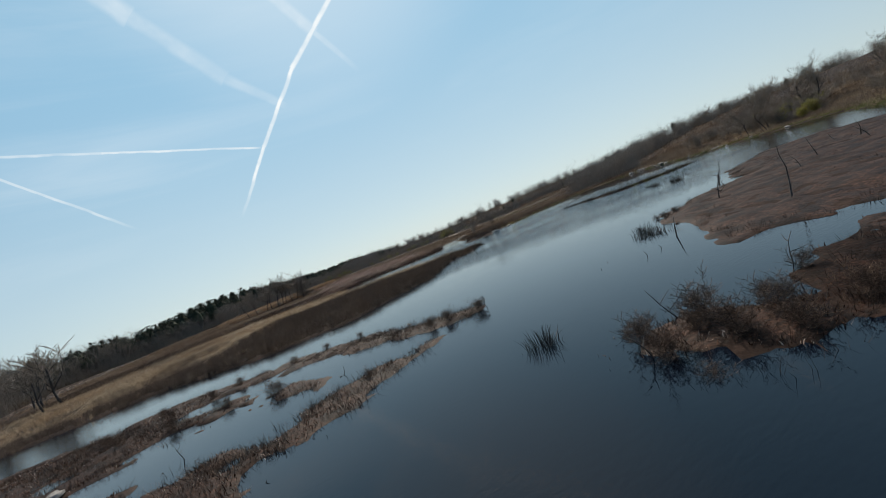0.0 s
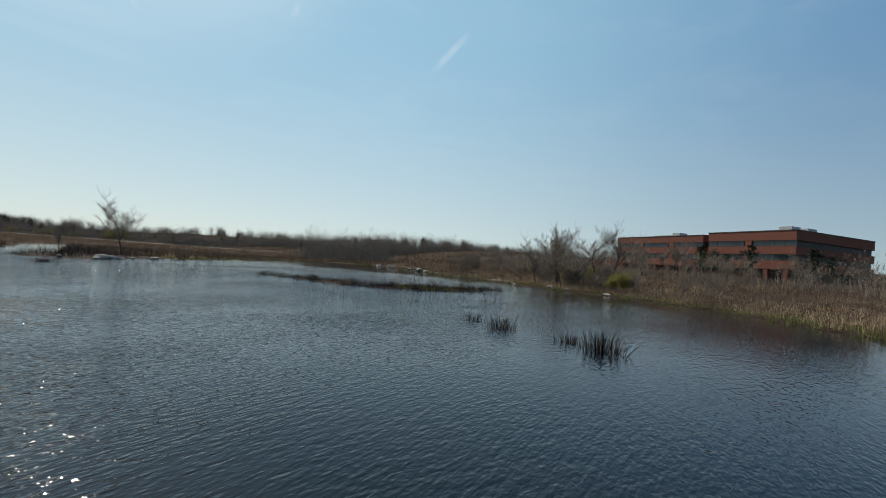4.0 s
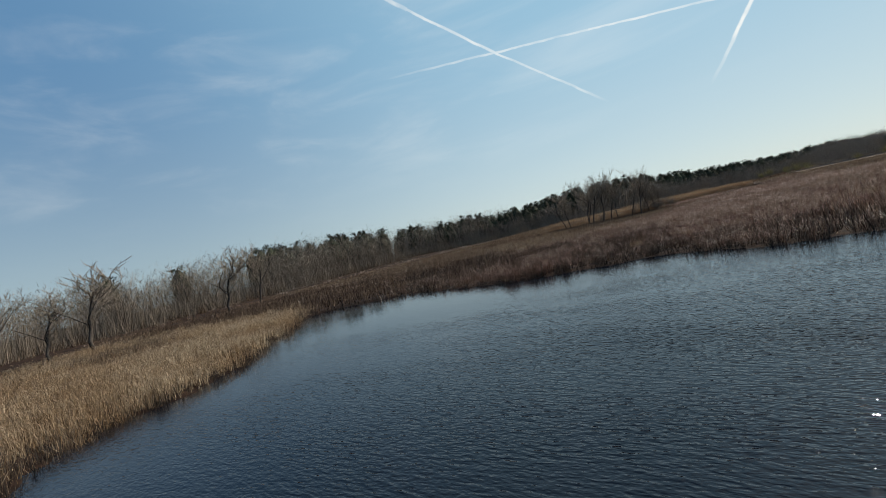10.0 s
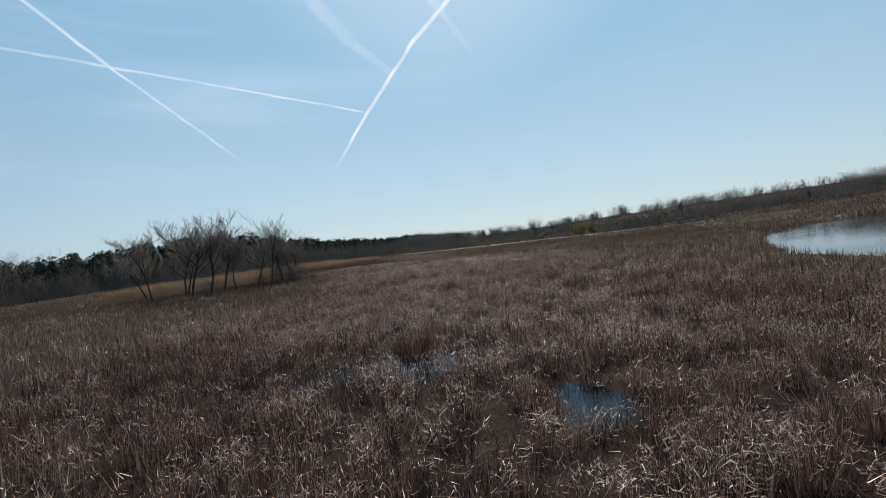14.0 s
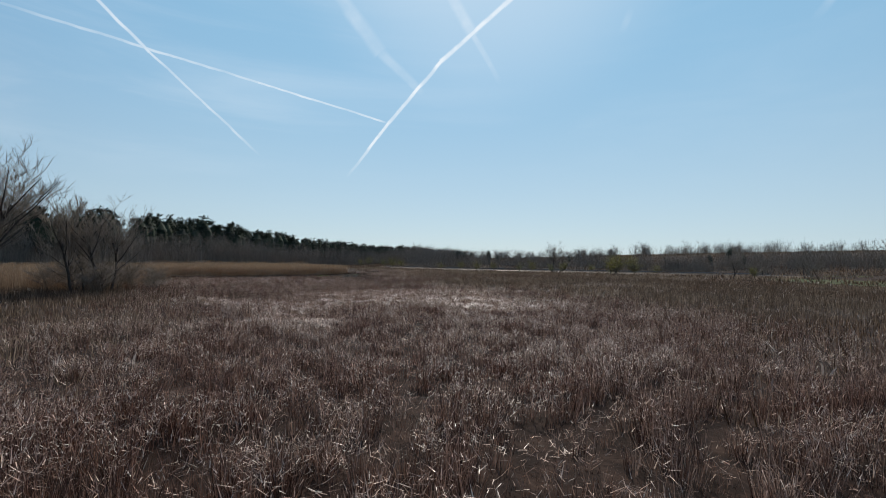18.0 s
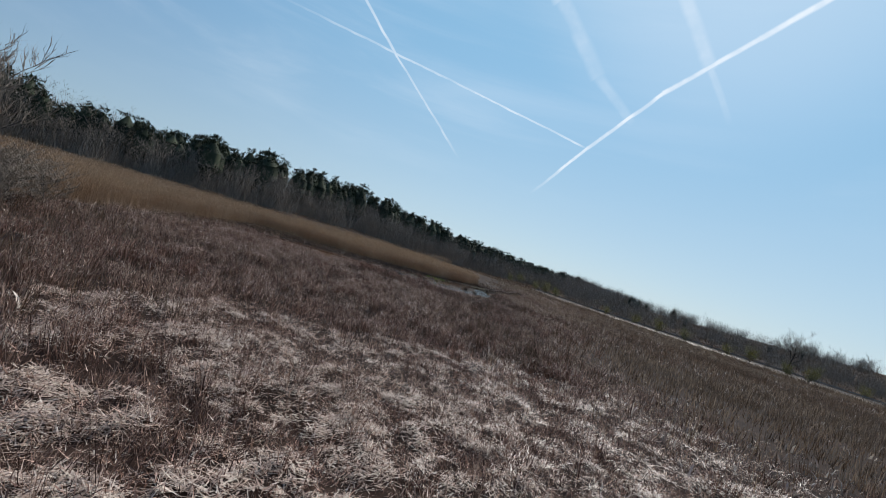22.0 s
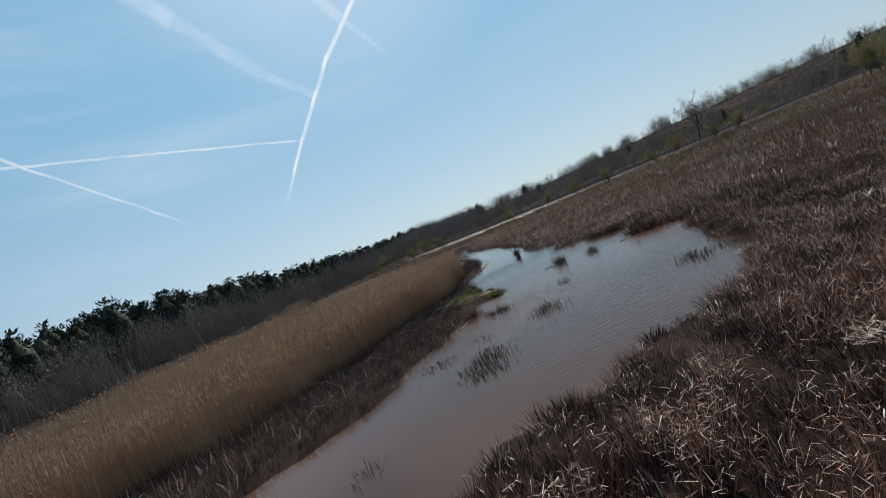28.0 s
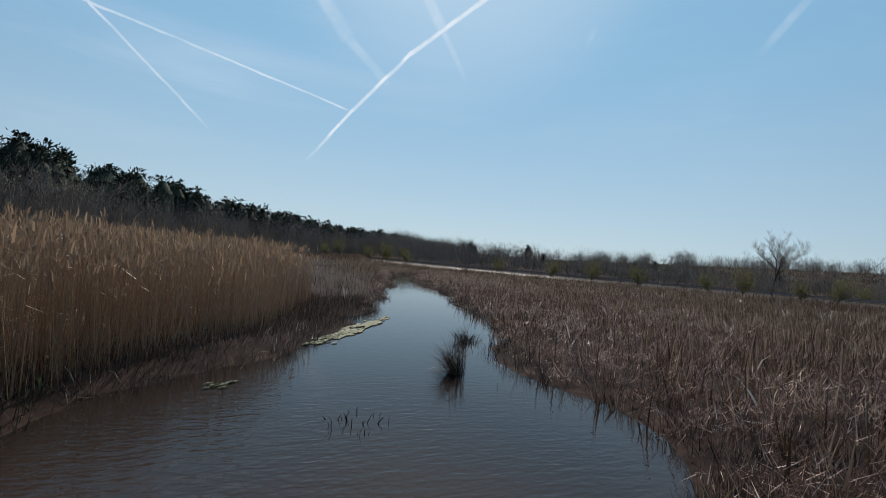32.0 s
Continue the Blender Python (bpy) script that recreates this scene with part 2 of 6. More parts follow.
def water_material(name, deep, silt, ripple, heart, reach, plume=None):
    """ripple: wave height in metres at the windy heart; it dies away over reach = (near, far) metres. plume: (y0, y1)
    over which the silt colour fades to deep.
    """
    m = bpy.data.materials.new(name)
    m.use_nodes = True
    n, l = m.node_tree.nodes, m.node_tree.links
    b = n["Principled BSDF"]
    b.inputs["IOR"].default_value = 1.333
    tc = n.new("ShaderNodeTexCoord").outputs["Object"]

    def math_node(op, a, c):
        q = n.new("ShaderNodeMath")
        q.operation = op
        for slot, v in ((0, a), (1, c)):
            if isinstance(v, (int, float)):
                q.inputs[slot].default_value = v
            else:
                l.new(v, q.inputs[slot])
        return q.outputs[0]

    def ranged(v, lo, hi, a, c):
        q = n.new("ShaderNodeMapRange")
        q.interpolation_type = "SMOOTHSTEP"
        l.new(v, q.inputs["Value"])
        for key, w in (("From Min", lo), ("From Max", hi), ("To Min", a), ("To Max", c)):
            q.inputs[key].default_value = w
        return q.outputs["Result"]

    def waves(scale, stretch, turn, detail):
        mp = n.new("ShaderNodeMapping")
        mp.inputs["Rotation"].default_value = (0, 0, radians(turn))
        mp.inputs["Scale"].default_value = stretch
        l.new(tc, mp.inputs["Vector"])
        t = n.new("ShaderNodeTexNoise")
        t.inputs["Scale"].default_value = scale
        t.inputs["Detail"].default_value = detail
        t.inputs["Distortion"].default_value = 0.25
        l.new(mp.outputs[0], t.inputs["Vector"])
        return t.outputs["Fac"]

    murk = waves(0.11, (1, 1, 1), 0, 5)
    fac = ranged(murk, 0.35, 0.65, 0, 1)
    if plume:
        sep = n.new("ShaderNodeSeparateXYZ")
        l.new(tc, sep.inputs[0])
        wav = math_node("ADD", sep.outputs["Y"], math_node("MULTIPLY", murk, 9.0))
        fac = math_node("MULTIPLY", ranged(wav, plume[0] + 4.5, plume[1] + 4.5, 1.0, 0.0), math_node("ADD", 0.65, math_node("MULTIPLY", fac, 0.35)))
    mx = n.new("ShaderNodeMix")
    mx.data_type = "RGBA"
    mx.inputs["A"].default_value, mx.inputs["B"].default_value = (*deep, 1), (*silt, 1)
    l.new(fac, mx.inputs["Factor"])
    l.new(mx.outputs["Result"], b.inputs["Base Color"])
    dist = n.new("ShaderNodeVectorMath")
    dist.operation = "DISTANCE"
    l.new(tc, dist.inputs[0])
    dist.inputs[1].default_value = (*heart, 0)
    wind = ranged(dist.outputs["Value"], reach[0], reach[1], 1.0, 0.1)
    gust_place = waves(0.05, (0.7, 1.3, 1), 30, 3)
    gust = ranged(gust_place, 0.36, 0.6, 0.4, 1.0)
    big = math_node("MULTIPLY", waves(4.2, (0.5, 1.5, 1), 24, 1.2), ripple)
    small = math_node("MULTIPLY", waves(9.5, (0.65, 1.25, 1), -14, 0.8), ripple * 0.55)
    high = math_node("MULTIPLY", math_node("ADD", big, small), math_node("MULTIPLY", wind, gust))
    l.new(ranged(math_node("MULTIPLY", wind, gust), 0.15, 0.6, 0.02, 0.035), b.inputs["Roughness"])
    bn = n.new("ShaderNodeBump")
    bn.inputs["Strength"].default_value = 1.0
    bn.inputs["Distance"].default_value = 1.0
    l.new(high, bn.inputs["Height"])
    l.new(bn.outputs[0], b.inputs["Normal"])
    return m


MAT = {
    "ground": material("marsh_soil", [(0.01, 0.006, 0.0045), (0.028, 0.016, 0.0115), (0.064, 0.039, 0.029)], 1.3, 0.95, bump=0.8, bump_scale=5,
                       patch=(0.6, 0.55, 0.5), patch_scale=0.04),
    "mud": material("wet_leaf_mud", [(0.006, 0.004, 0.003), (0.03, 0.0135, 0.008), (0.095, 0.044, 0.028)], 5.5, 0.7, bump=1.0, bump_scale=6, patch=(0.24, 0.2, 0.18), patch_scale=0.75),
    "litter": material("red_brown_litter", [(0.02, 0.0085, 0.005), (0.066, 0.029, 0.016), (0.21, 0.108, 0.064)], 1.6, 0.7, island=0.5, patch=(0.42, 0.38, 0.36), patch_scale=0.3),
    "lawn": material("rough_grass", [(0.024, 0.028, 0.01), (0.045, 0.052, 0.017), (0.08, 0.076, 0.034)], 0.8, 0.9, bump=0.6),
    "lake": water_material("lake_water", (0.002, 0.0035, 0.0075), (0.003, 0.005, 0.0095), 0.058, (14, 40), (30, 60)),
    "pool": water_material("silty_water", (0.02, 0.014, 0.011), (0.09, 0.047, 0.027), 0.028, (-2, 283), (9, 22), (286, 301)),
    "weed": material("grey_brown_weeds", [(0.065, 0.046, 0.033), (0.15, 0.11, 0.08), (0.27, 0.207, 0.154)], 1.2, 0.8, island=0.5, patch=(0.75, 0.7, 0.66), patch_scale=0.1, translucent=0.2),
    "cattail": material("dead_cattail", [(0.0359, 0.0178, 0.0124), (0.144, 0.0794, 0.0569), (0.359, 0.224, 0.166), (0.861, 0.644, 0.502)], 2.4, 0.4,
                        island=0.5, patch=(0.62, 0.5, 0.47), patch_scale=0.06, translucent=0.2, stretch=(1, 1, 0.35), gloss=0.3),
    "stems": material("dead_cattail_stems", [(0.0355, 0.0189, 0.014), (0.101, 0.0559, 0.041), (0.218, 0.131, 0.0983), (0.519, 0.358, 0.275)], 2.4, 0.5,
                      island=0.5, patch=(0.72, 0.6, 0.56), patch_scale=0.12, translucent=0.18, stretch=(1, 1, 0.35), gloss=0.2),
    "field": material("brown_marsh_field", [(0.0476, 0.0297, 0.0188), (0.127, 0.0847, 0.0554), (0.232, 0.164, 0.11), (0.453, 0.341, 0.246)], 0.8, 0.5, island=0.5,
                      patch=(0.62, 0.55, 0.52), patch_scale=0.03, translucent=0.25),
    # pale straw; its near-white end also imitates sun highlights on glossy leaves
    "straw": material("bleached_straw", [(0.0964, 0.0578, 0.0435), (0.493, 0.362, 0.29), (0.9, 0.809, 0.676)], 2.0, 0.45, island=0.6, translucent=0.15, gloss=0.4),
    "golden": material("golden_cattail", [(0.085, 0.052, 0.03), (0.33, 0.235, 0.145), (0.74, 0.6, 0.43)], 1.8, 0.42, island=0.5,
                       patch=(0.75, 0.66, 0.58), patch_scale=0.1, translucent=0.3),
    "brush": material("brown_brush", [(0.029, 0.0175, 0.013), (0.08, 0.051, 0.0365), (0.187, 0.125, 0.09)], 1.6, 0.85, island=0.5),
    "phragmites": material("tall_reed", [(0.18, 0.118, 0.073), (0.38, 0.257, 0.16), (0.58, 0.43, 0.285)], 0.5, 0.45, island=0.6, patch=(0.75, 0.68, 0.62), patch_scale=0.25, translucent=0.04, gloss=0.25),
    "plume": material("reed_plume", [(0.17, 0.11, 0.068), (0.34, 0.24, 0.155)], 0.6, 0.8, island=0.7, translucent=0.4),
    "rush": material("dark_rush", [(0.014, 0.011, 0.009), (0.035, 0.027, 0.021), (0.12, 0.092, 0.07)], 0.7, 0.7, island=0.7),
    "green": material("fresh_sedge", [(0.06, 0.07, 0.02), (0.12, 0.13, 0.04), (0.22, 0.2, 0.08)], 0.7, 0.7, island=0.7, translucent=0.25),
    "sedge": material("bright_sedge", [(0.06, 0.085, 0.014), (0.14, 0.19, 0.03), (0.26, 0.3, 0.07)], 0.7, 0.6, island=0.7, translucent=0.3),
    "bark": material("grey_bark", [(0.03, 0.025, 0.022), (0.068, 0.057, 0.05), (0.13, 0.112, 0.098)], 3.0, 0.9, bump=0.6, bump_scale=12),
    "twig": material("bare_twigs", [(0.12, 0.097, 0.077), (0.23, 0.188, 0.15), (0.34, 0.285, 0.232)], 0.4, 0.9, island=0.7),
    "dead": material("dead_wood", [(0.03, 0.026, 0.023), (0.09, 0.075, 0.065), (0.22, 0.19, 0.165)], 2.5, 0.85, bump=0.5, bump_scale=14),
    "pine": material("pine_needles", [(0.013, 0.018, 0.012), (0.029, 0.037, 0.022), (0.06, 0.069, 0.041)], 0.4, 0.8, island=0.8),
    "willow": material("budding_willow", [(0.13, 0.13, 0.02), (0.25, 0.23, 0.045), (0.38, 0.33, 0.08)], 0.4, 0.8, island=0.8, translucent=0.3),
    "rock": material("granite", [(0.09, 0.085, 0.08), (0.22, 0.2, 0.18), (0.38, 0.35, 0.32)], 3.5, 0.85, bump=0.8, bump_scale=6),
    "brick": material("red_brick", [(0.13, 0.052, 0.038), (0.18, 0.072, 0.052), (0.23, 0.098, 0.07)], 6.0, 0.9, bump=0.2, bump_scale=20),
    "darkglass": material("tinted_glass", [(0.02, 0.025, 0.03), (0.05, 0.06, 0.07)], 0.3, 0.08, gloss=0.5),
    "trim": material("dark_trim", [(0.05, 0.045, 0.04), (0.1, 0.09, 0.085)], 2.0, 0.6),
    "roofing": material("roof_metal", [(0.3, 0.31, 0.32), (0.45, 0.46, 0.47)], 1.0, 0.5),
    "asphalt": material("asphalt", [(0.04, 0.04, 0.042), (0.075, 0.075, 0.078)], 3.0, 0.9),
    "algae": material("pond_scum", [(0.05, 0.05, 0.022), (0.15, 0.145, 0.07), (0.38, 0.36, 0.25)], 9.0, 0.6, bump=0.5, bump_scale=9),
    "steel": material("galvanised_steel", [(0.15, 0.15, 0.145), (0.24, 0.24, 0.235)], 4.0, 0.7),
}


# ---- mesh helpers ----
rng = np.random.default_rng(11)


def mesh_from(name, verts, faces_by_size, mat, smooth=False):
    """verts: (n, 3); faces_by_size: list of (m, k) index arrays."""
    me = bpy.data.meshes.new(name)
    verts = np.asarray(verts, np.float32)
    me.vertices.add(len(verts))
    me.vertices.foreach_set("co", verts.ravel())
    idx = np.concatenate([f.ravel() for f in faces_by_size]).astype(np.int32)
    sizes = np.concatenate([np.full(len(f), f.shape[1], np.int32) for f in faces_by_size])
    starts = np.concatenate([[0], np.cumsum(sizes)[:-1]]).astype(np.int32)
    me.loops.add(len(idx))
    me.loops.foreach_set("vertex_index", idx)
    me.polygons.add(len(sizes))
    me.polygons.foreach_set("loop_start", starts)
    if smooth:
        me.polygons.foreach_set("use_smooth", np.ones(len(sizes), bool))
    me.update(calc_edges=True)
    me.materials.append(mat)
    return me


def put(name, me, parent=None, label="", **tags):
    ob = new(name, me)
    if parent is not None:
        ob.parent = parent
    return tagged(ob, label, **tags)


def part(name, bm, mat, parent, label=""):
    me = bpy.data.meshes.new(name)
    bm.to_mesh(me)
    bm.free()
    me.materials.append(mat)
    return put(name, me, parent, label)


def blades(xy, z0, height, width, lean, droop=0.0, turn=None, r=None):
    """Bent, tapered leaves: root pair, knee pair, tip. All arguments arrays over the leaves or single numbers."""
    r = r or rng
    n = len(xy)
    turn = r.uniform(0, 2 * np.pi, n) if turn is None else turn
    face = r.uniform(0, np.pi, n)
    lean = np.broadcast_to(lean, n)
    height = np.broadcast_to(height, n)
    width = np.broadcast_to(width, n)
    droop = np.broadcast_to(droop, n)
    d = np.stack([np.cos(turn), np.sin(turn)], 1)
    w = np.stack([np.cos(face), np.sin(face)], 1) * (width / 2)[:, None]
    root = np.column_stack([xy, np.broadcast_to(z0, n)])
    kz = height * np.cos(lean) * 0.62
    kd = height * np.sin(lean) * 0.5
    knee = root + np.column_stack([d * kd[:, None], kz])
    a2 = lean + droop
    tip = knee + np.column_stack([d * (height * 0.42 * np.sin(a2))[:, None], height * 0.42 * np.cos(a2)])
    wz = np.column_stack([w, np.zeros(n)])
    v = np.stack([root - wz, root + wz, knee - wz * 0.8, knee + wz * 0.8, tip], 1).reshape(-1, 3)
    o = np.arange(n)[:, None] * 5
    return v, [o + np.array([[0, 1, 3, 2]]), o + np.array([[2, 3, 4]])]


def spears(xy, z0, height, width, lean, turn, r, flat=False):
    """Straight pointed leaves, one face each."""
    n = len(xy)
    face = turn + np.pi / 2 + r.normal(0, 0.3, n) if flat else r.uniform(0, np.pi, n)
    w = np.column_stack([np.cos(face), np.sin(face), np.zeros(n)]) * (np.broadcast_to(width, n) / 2)[:, None]
    root = np.column_stack([xy, np.broadcast_to(z0, n)])
    tip = root + np.column_stack([np.cos(turn) * np.sin(lean) * height, np.sin(turn) * np.sin(lean) * height, np.cos(lean) * height])
    v = np.stack([root - w, root + w, tip], 1).reshape(-1, 3)
    return v, [np.arange(n)[:, None] * 3 + np.array([[0, 1, 2]])]


def join(parts_list):
    vs, quads, tris, at = [], [], [], 0
    for v, fs in parts_list:
        for f in fs:
            (quads if f.shape[1] == 4 else tris).append(f + at)
        vs.append(v)
        at += len(v)
    out_faces = []
    if quads:
        out_faces.append(np.concatenate(quads))
    if tris:
        out_faces.append(np.concatenate(tris))
    return np.concatenate(vs), out_faces


def prisms(p0, p1, r0, r1, sides=3):
    """Tapered sticks from p0 to p1."""
    p0, p1 = np.asarray(p0, float), np.asarray(p1, float)
    n = len(p0)
    ax = p1 - p0
    ax /= np.linalg.norm(ax, axis=1)[:, None] + 1e-9
    ref = np.where(np.abs(ax[:, 2:3]) > 0.9, np.array([[1.0, 0, 0]]), np.array([[0, 0, 1.0]]))
    u = np.cross(ax, ref)
    u /= np.linalg.norm(u, axis=1)[:, None] + 1e-9
    w = np.cross(ax, u)
    ang = np.arange(sides) * 2 * np.pi / sides
    ring = u[:, None, :] * np.cos(ang)[None, :, None] + w[:, None, :] * np.sin(ang)[None, :, None]
    r0 = np.broadcast_to(r0, n)[:, None, None]
    r1 = np.broadcast_to(r1, n)[:, None, None]
    v = np.concatenate([p0[:, None] + ring * r0, p1[:, None] + ring * r1], 1).reshape(-1, 3)
    o = np.arange(n)[:, None] * 2 * sides
    f = [o + np.array([[i, (i + 1) % sides, sides + (i + 1) % sides, sides + i]]) for i in range(sides)]
    return v, [np.concatenate(f)]


def noise2(x, y, scale, seed=0):
    """Smooth value noise in [0, 1], for patches."""
    x, y = np.asarray(x) / scale + 37.7 * seed, np.asarray(y) / scale + 91.3 * seed
    xi, yi = np.floor(x).astype(np.int64), np.floor(y).astype(np.int64)
    fx, fy = x - xi, y - yi
    fx, fy = fx * fx * (3 - 2 * fx), fy * fy * (3 - 2 * fy)

    def h(a, b):
        s = np.sin(a * 127.1 + b * 311.7 + seed * 17.3) * 43758.5453
        return s - np.floor(s)
    return (h(xi, yi) * (1 - fx) + h(xi + 1, yi) * fx) * (1 - fy) + (h(xi, yi + 1) * (1 - fx) + h(xi + 1, yi + 1) * fx) * fy


def patchy(x, y, scale, seed=0):
    return 0.55 * noise2(x, y, scale, seed) + 0.3 * noise2(x, y, scale * 0.43, seed + 1) + 0.15 * noise2(x, y, scale * 0.17, seed + 2)


# ---- the plan: shores, in metres ----
WEST_SHORE = [(-150, 40), (-110, 26), (-76, 16), (-59, 12), (-49, 4), (-39, 2), (-31, 7), (-26, 10), (-17, 24), (-8, 31), (-2, 38), (-5, 44),
    (-12, 51), (-20, 56), (-28, 63), (-31, 70), (-40, 80), (-47, 86), (-46, 91), (-39, 94), (-31, 94), (-22, 92), (-16, 93), (-10, 95), (-3, 91)]
RIVER_MOUTH = [(4, 91), (9, 92), (13, 97), (17, 106), (22, 121), (26, 134), (30, 146), (42, 158), (60, 173), (85, 184), (120, 196), (180, 214),
    (190, 200), (130, 184), (90, 170), (62, 154), (44, 140), (34, 126), (27, 108)]
EAST_SHORE = [(22, 92), (17, 82), (10, 73), (11, 69), (17, 66), (24, 73), (39, 79), (52, 92), (80, 106), (104, 108), (110, 96), (100, 76), (80, 50),
    (67, 24), (62, 13), (57, 2), (52, -5), (42, -10), (30, -18), (26, -40), (20, -70), (0, -110), (-60, -130), (-160, -110), (-190, -20)]
LAKE = WEST_SHORE + RIVER_MOUTH + EAST_SHORE


def ribbon(points, widths):
    """The outline of a strip of land along points, with its half-width at each."""
    one, two = [], []
    for k, ((x, y), w) in enumerate(zip(points, widths)):
        (x0, y0), (x1, y1) = points[max(k - 1, 0)], points[min(k + 1, len(points) - 1)]
        ln = math.hypot(x1 - x0, y1 - y0)
        nx, ny = -(y1 - y0) / ln * w, (x1 - x0) / ln * w
        one.append((x + nx, y + ny))
        two.append((x - nx, y - ny))
    return one + two[::-1]


ISLET_FAR = ribbon([(-34.2, -21.3), (-36.5, -19.3), (-41, -13.6), (-46, -10), (-52, -8), (-59, -8.5), (-68, -9)], (0.8, 1.8, 1.9, 2.2, 3.2, 5.2, 7.5))
ISLET_MID = ribbon([(-44.6, -20.6), (-47.5, -17), (-52, -14.5), (-57, -13.5), (-66, -14)], (0.6, 1.6, 3.0, 4.4, 5.4))
ISLET_NEAR = ribbon([(-38.2, -22.6), (-41, -23.6), (-44.2, -25.4), (-47.6, -27), (-51, -27.4), (-56, -27), (-64, -25)], (0.5, 1.2, 2.0, 2.8, 4.0, 5.4, 7.0))
ISLETS = (ISLET_FAR, ISLET_MID, ISLET_NEAR)
BUSHES = [(-38, -35.2), (-35.5, -33.4), (-33.2, -34.4), (-33, -36.6), (-30.5, -38.4), (-26, -41), (-27, -44), (-33, -41), (-36.2, -39.5), (-37.4, -37.6)]
MUDFLAT = [(-18.8, -22.4), (-15.2, -19.6), (-9, -18.2), (-2, -17.4), (2, -14.6), (5.8, -11.4), (15, -10.8), (22, -15), (16, -25), (4, -36), (-10, -39), (-17, -37.5), (-23.4, -35), (-25.4, -31.4), (-21.2, -26.4)]
MUDPATCH = [(-31, -36.1), (-28.3, -35.9), (-24, -36.8), (-19, -38.4), (-18, -43), (-25, -40.6), (-29.6, -38.7), (-32, -37.6)]
SPIT = ribbon([(27.4, 43.5), (27, 37), (28.4, 30), (30.6, 24.4), (34, 21.8), (39, 20.8), (46, 20)], (0.5, 1.2, 1.5, 1.6, 1.4, 1.1, 0.5))
CREEK_EAST_EDGE = [(-33, 268), (-29, 265), (-22, 263.2), (-16.5, 261.8), (-15, 266), (-12.2, 270.5), (-7, 271.7), (-2, 271.5), (1.2, 273.2), (3.4, 275.3),
    (5.6, 279), (6.2, 280.6), (7.2, 281.6), (8.7, 282.4), (8.5, 283.5), (7.4, 284.6), (6.2, 285.8), (6.4, 287.4), (7.9, 288.1), (9.7, 288.9),
    (9.2, 289.7), (8, 290.5), (7, 291.4), (7.2, 292), (8.3, 293), (8.2, 294.2), (7.1, 295.1), (6.5, 296), (7.3, 298), (8.1, 300.8), (7.2, 303), (8.6, 307), (11.5, 317), (14, 327), (15.6, 345), (22, 362),
    (20, 363)]
CREEK_WEST_EDGE = [(14, 350), (11, 337), (8, 325), (5, 314), (3.8, 309), (1, 304.7), (-1.2, 301.6), (-1.7, 298.2), (-3.1, 297.2), (-2.8, 295.2), (-3.8, 294.2), (-3.9, 292.8), (-4.7, 291.7), (-4.2, 290.95), (-3.2, 291), (-2.7, 290.3),
    (-2.4, 288.2), (-4.2, 287.2), (-5.4, 287.2), (-6.2, 287.7), (-7.0, 286.1), (-8.3, 284.2), (-11.5, 281.8), (-16, 278.5), (-20, 276.3),
    (-25, 273.8), (-30, 273)]
CREEK = CREEK_EAST_EDGE + CREEK_WEST_EDGE
PUDDLES = [[(-19, 129), (-13, 127.6), (-9, 128.4), (-10, 130), (-16, 130.8)], [(-9.8, 121), (-8, 120.2), (-6.9, 122), (-8.6, 123.4)],
           [(-8, 152.5), (-5.5, 152), (-4.5, 153.6), (-7, 154)], [(-33.5, 47.3), (-27, 47.2), (-25.4, 52), (-31.5, 54.4)],
           [(-36, 268.5), (-32, 267), (-31.5, 270), (-35, 271)], [(-12, 236.4), (-9, 235.6), (-8.6, 237), (-11, 237.4)]]
PHRAG = [(-30, 231), (-33, 246), (-37, 262), (-38, 278), (-30, 281.5), (-22, 284.5), (-15.5, 288), (-12, 291.4), (-9.6, 293.6), (-7.4, 294.6), (-5.9, 295.4), (-4.7, 297.4), (-3.7, 299.4), (-2.5, 302), (-0.6, 306.2),
         (0.9, 310.5), (2.0, 317), (0, 324), (-12, 334), (-32, 334), (-60, 318), (-84, 286), (-84, 240), (-60, 226)]
HEADLAND = [(-6.4, 286.8), (-2.0, 287.6), (-2.4, 290.6), (-3.2, 293), (-3.2, 296), (-6.8, 295)]
MUD = (*ISLETS, MUDFLAT, MUDPATCH, BUSHES)
ROAD = [(20, 470), (48, 412), (84, 372), (128, 340), (172, 300), (240, 262), (330, 235)]
LAWN = [(126, 238), (150, 234), (190, 256), (186, 292), (150, 286), (132, 268)]



def inside(poly, x, y):
    x, y = np.asarray(x, float), np.asarray(y, float)
    r = np.zeros(x.shape, bool)
    for (x0, y0), (x1, y1) in zip(poly, poly[1:] + poly[:1]):
        hit = (y0 > y) != (y1 > y)
        r ^= hit & (x < (x1 - x0) * (y - y0) / (y1 - y0 + 1e-12) + x0)
    return r


def edge_distance(poly, x, y):
    """Distance to the outline, positive inside."""
    x, y = np.asarray(x, float), np.asarray(y, float)
    d = np.full(x.shape, 1e9)
    for (x0, y0), (x1, y1) in zip(poly, poly[1:] + poly[:1]):
        ex, ey = x1 - x0, y1 - y0
        t = np.clip(((x - x0) * ex + (y - y0) * ey) / (ex * ex + ey * ey + 1e-9), 0, 1)
        d = np.minimum(d, np.hypot(x - x0 - t * ex, y - y0 - t * ey))
    return np.where(inside(poly, x, y), d, -d)


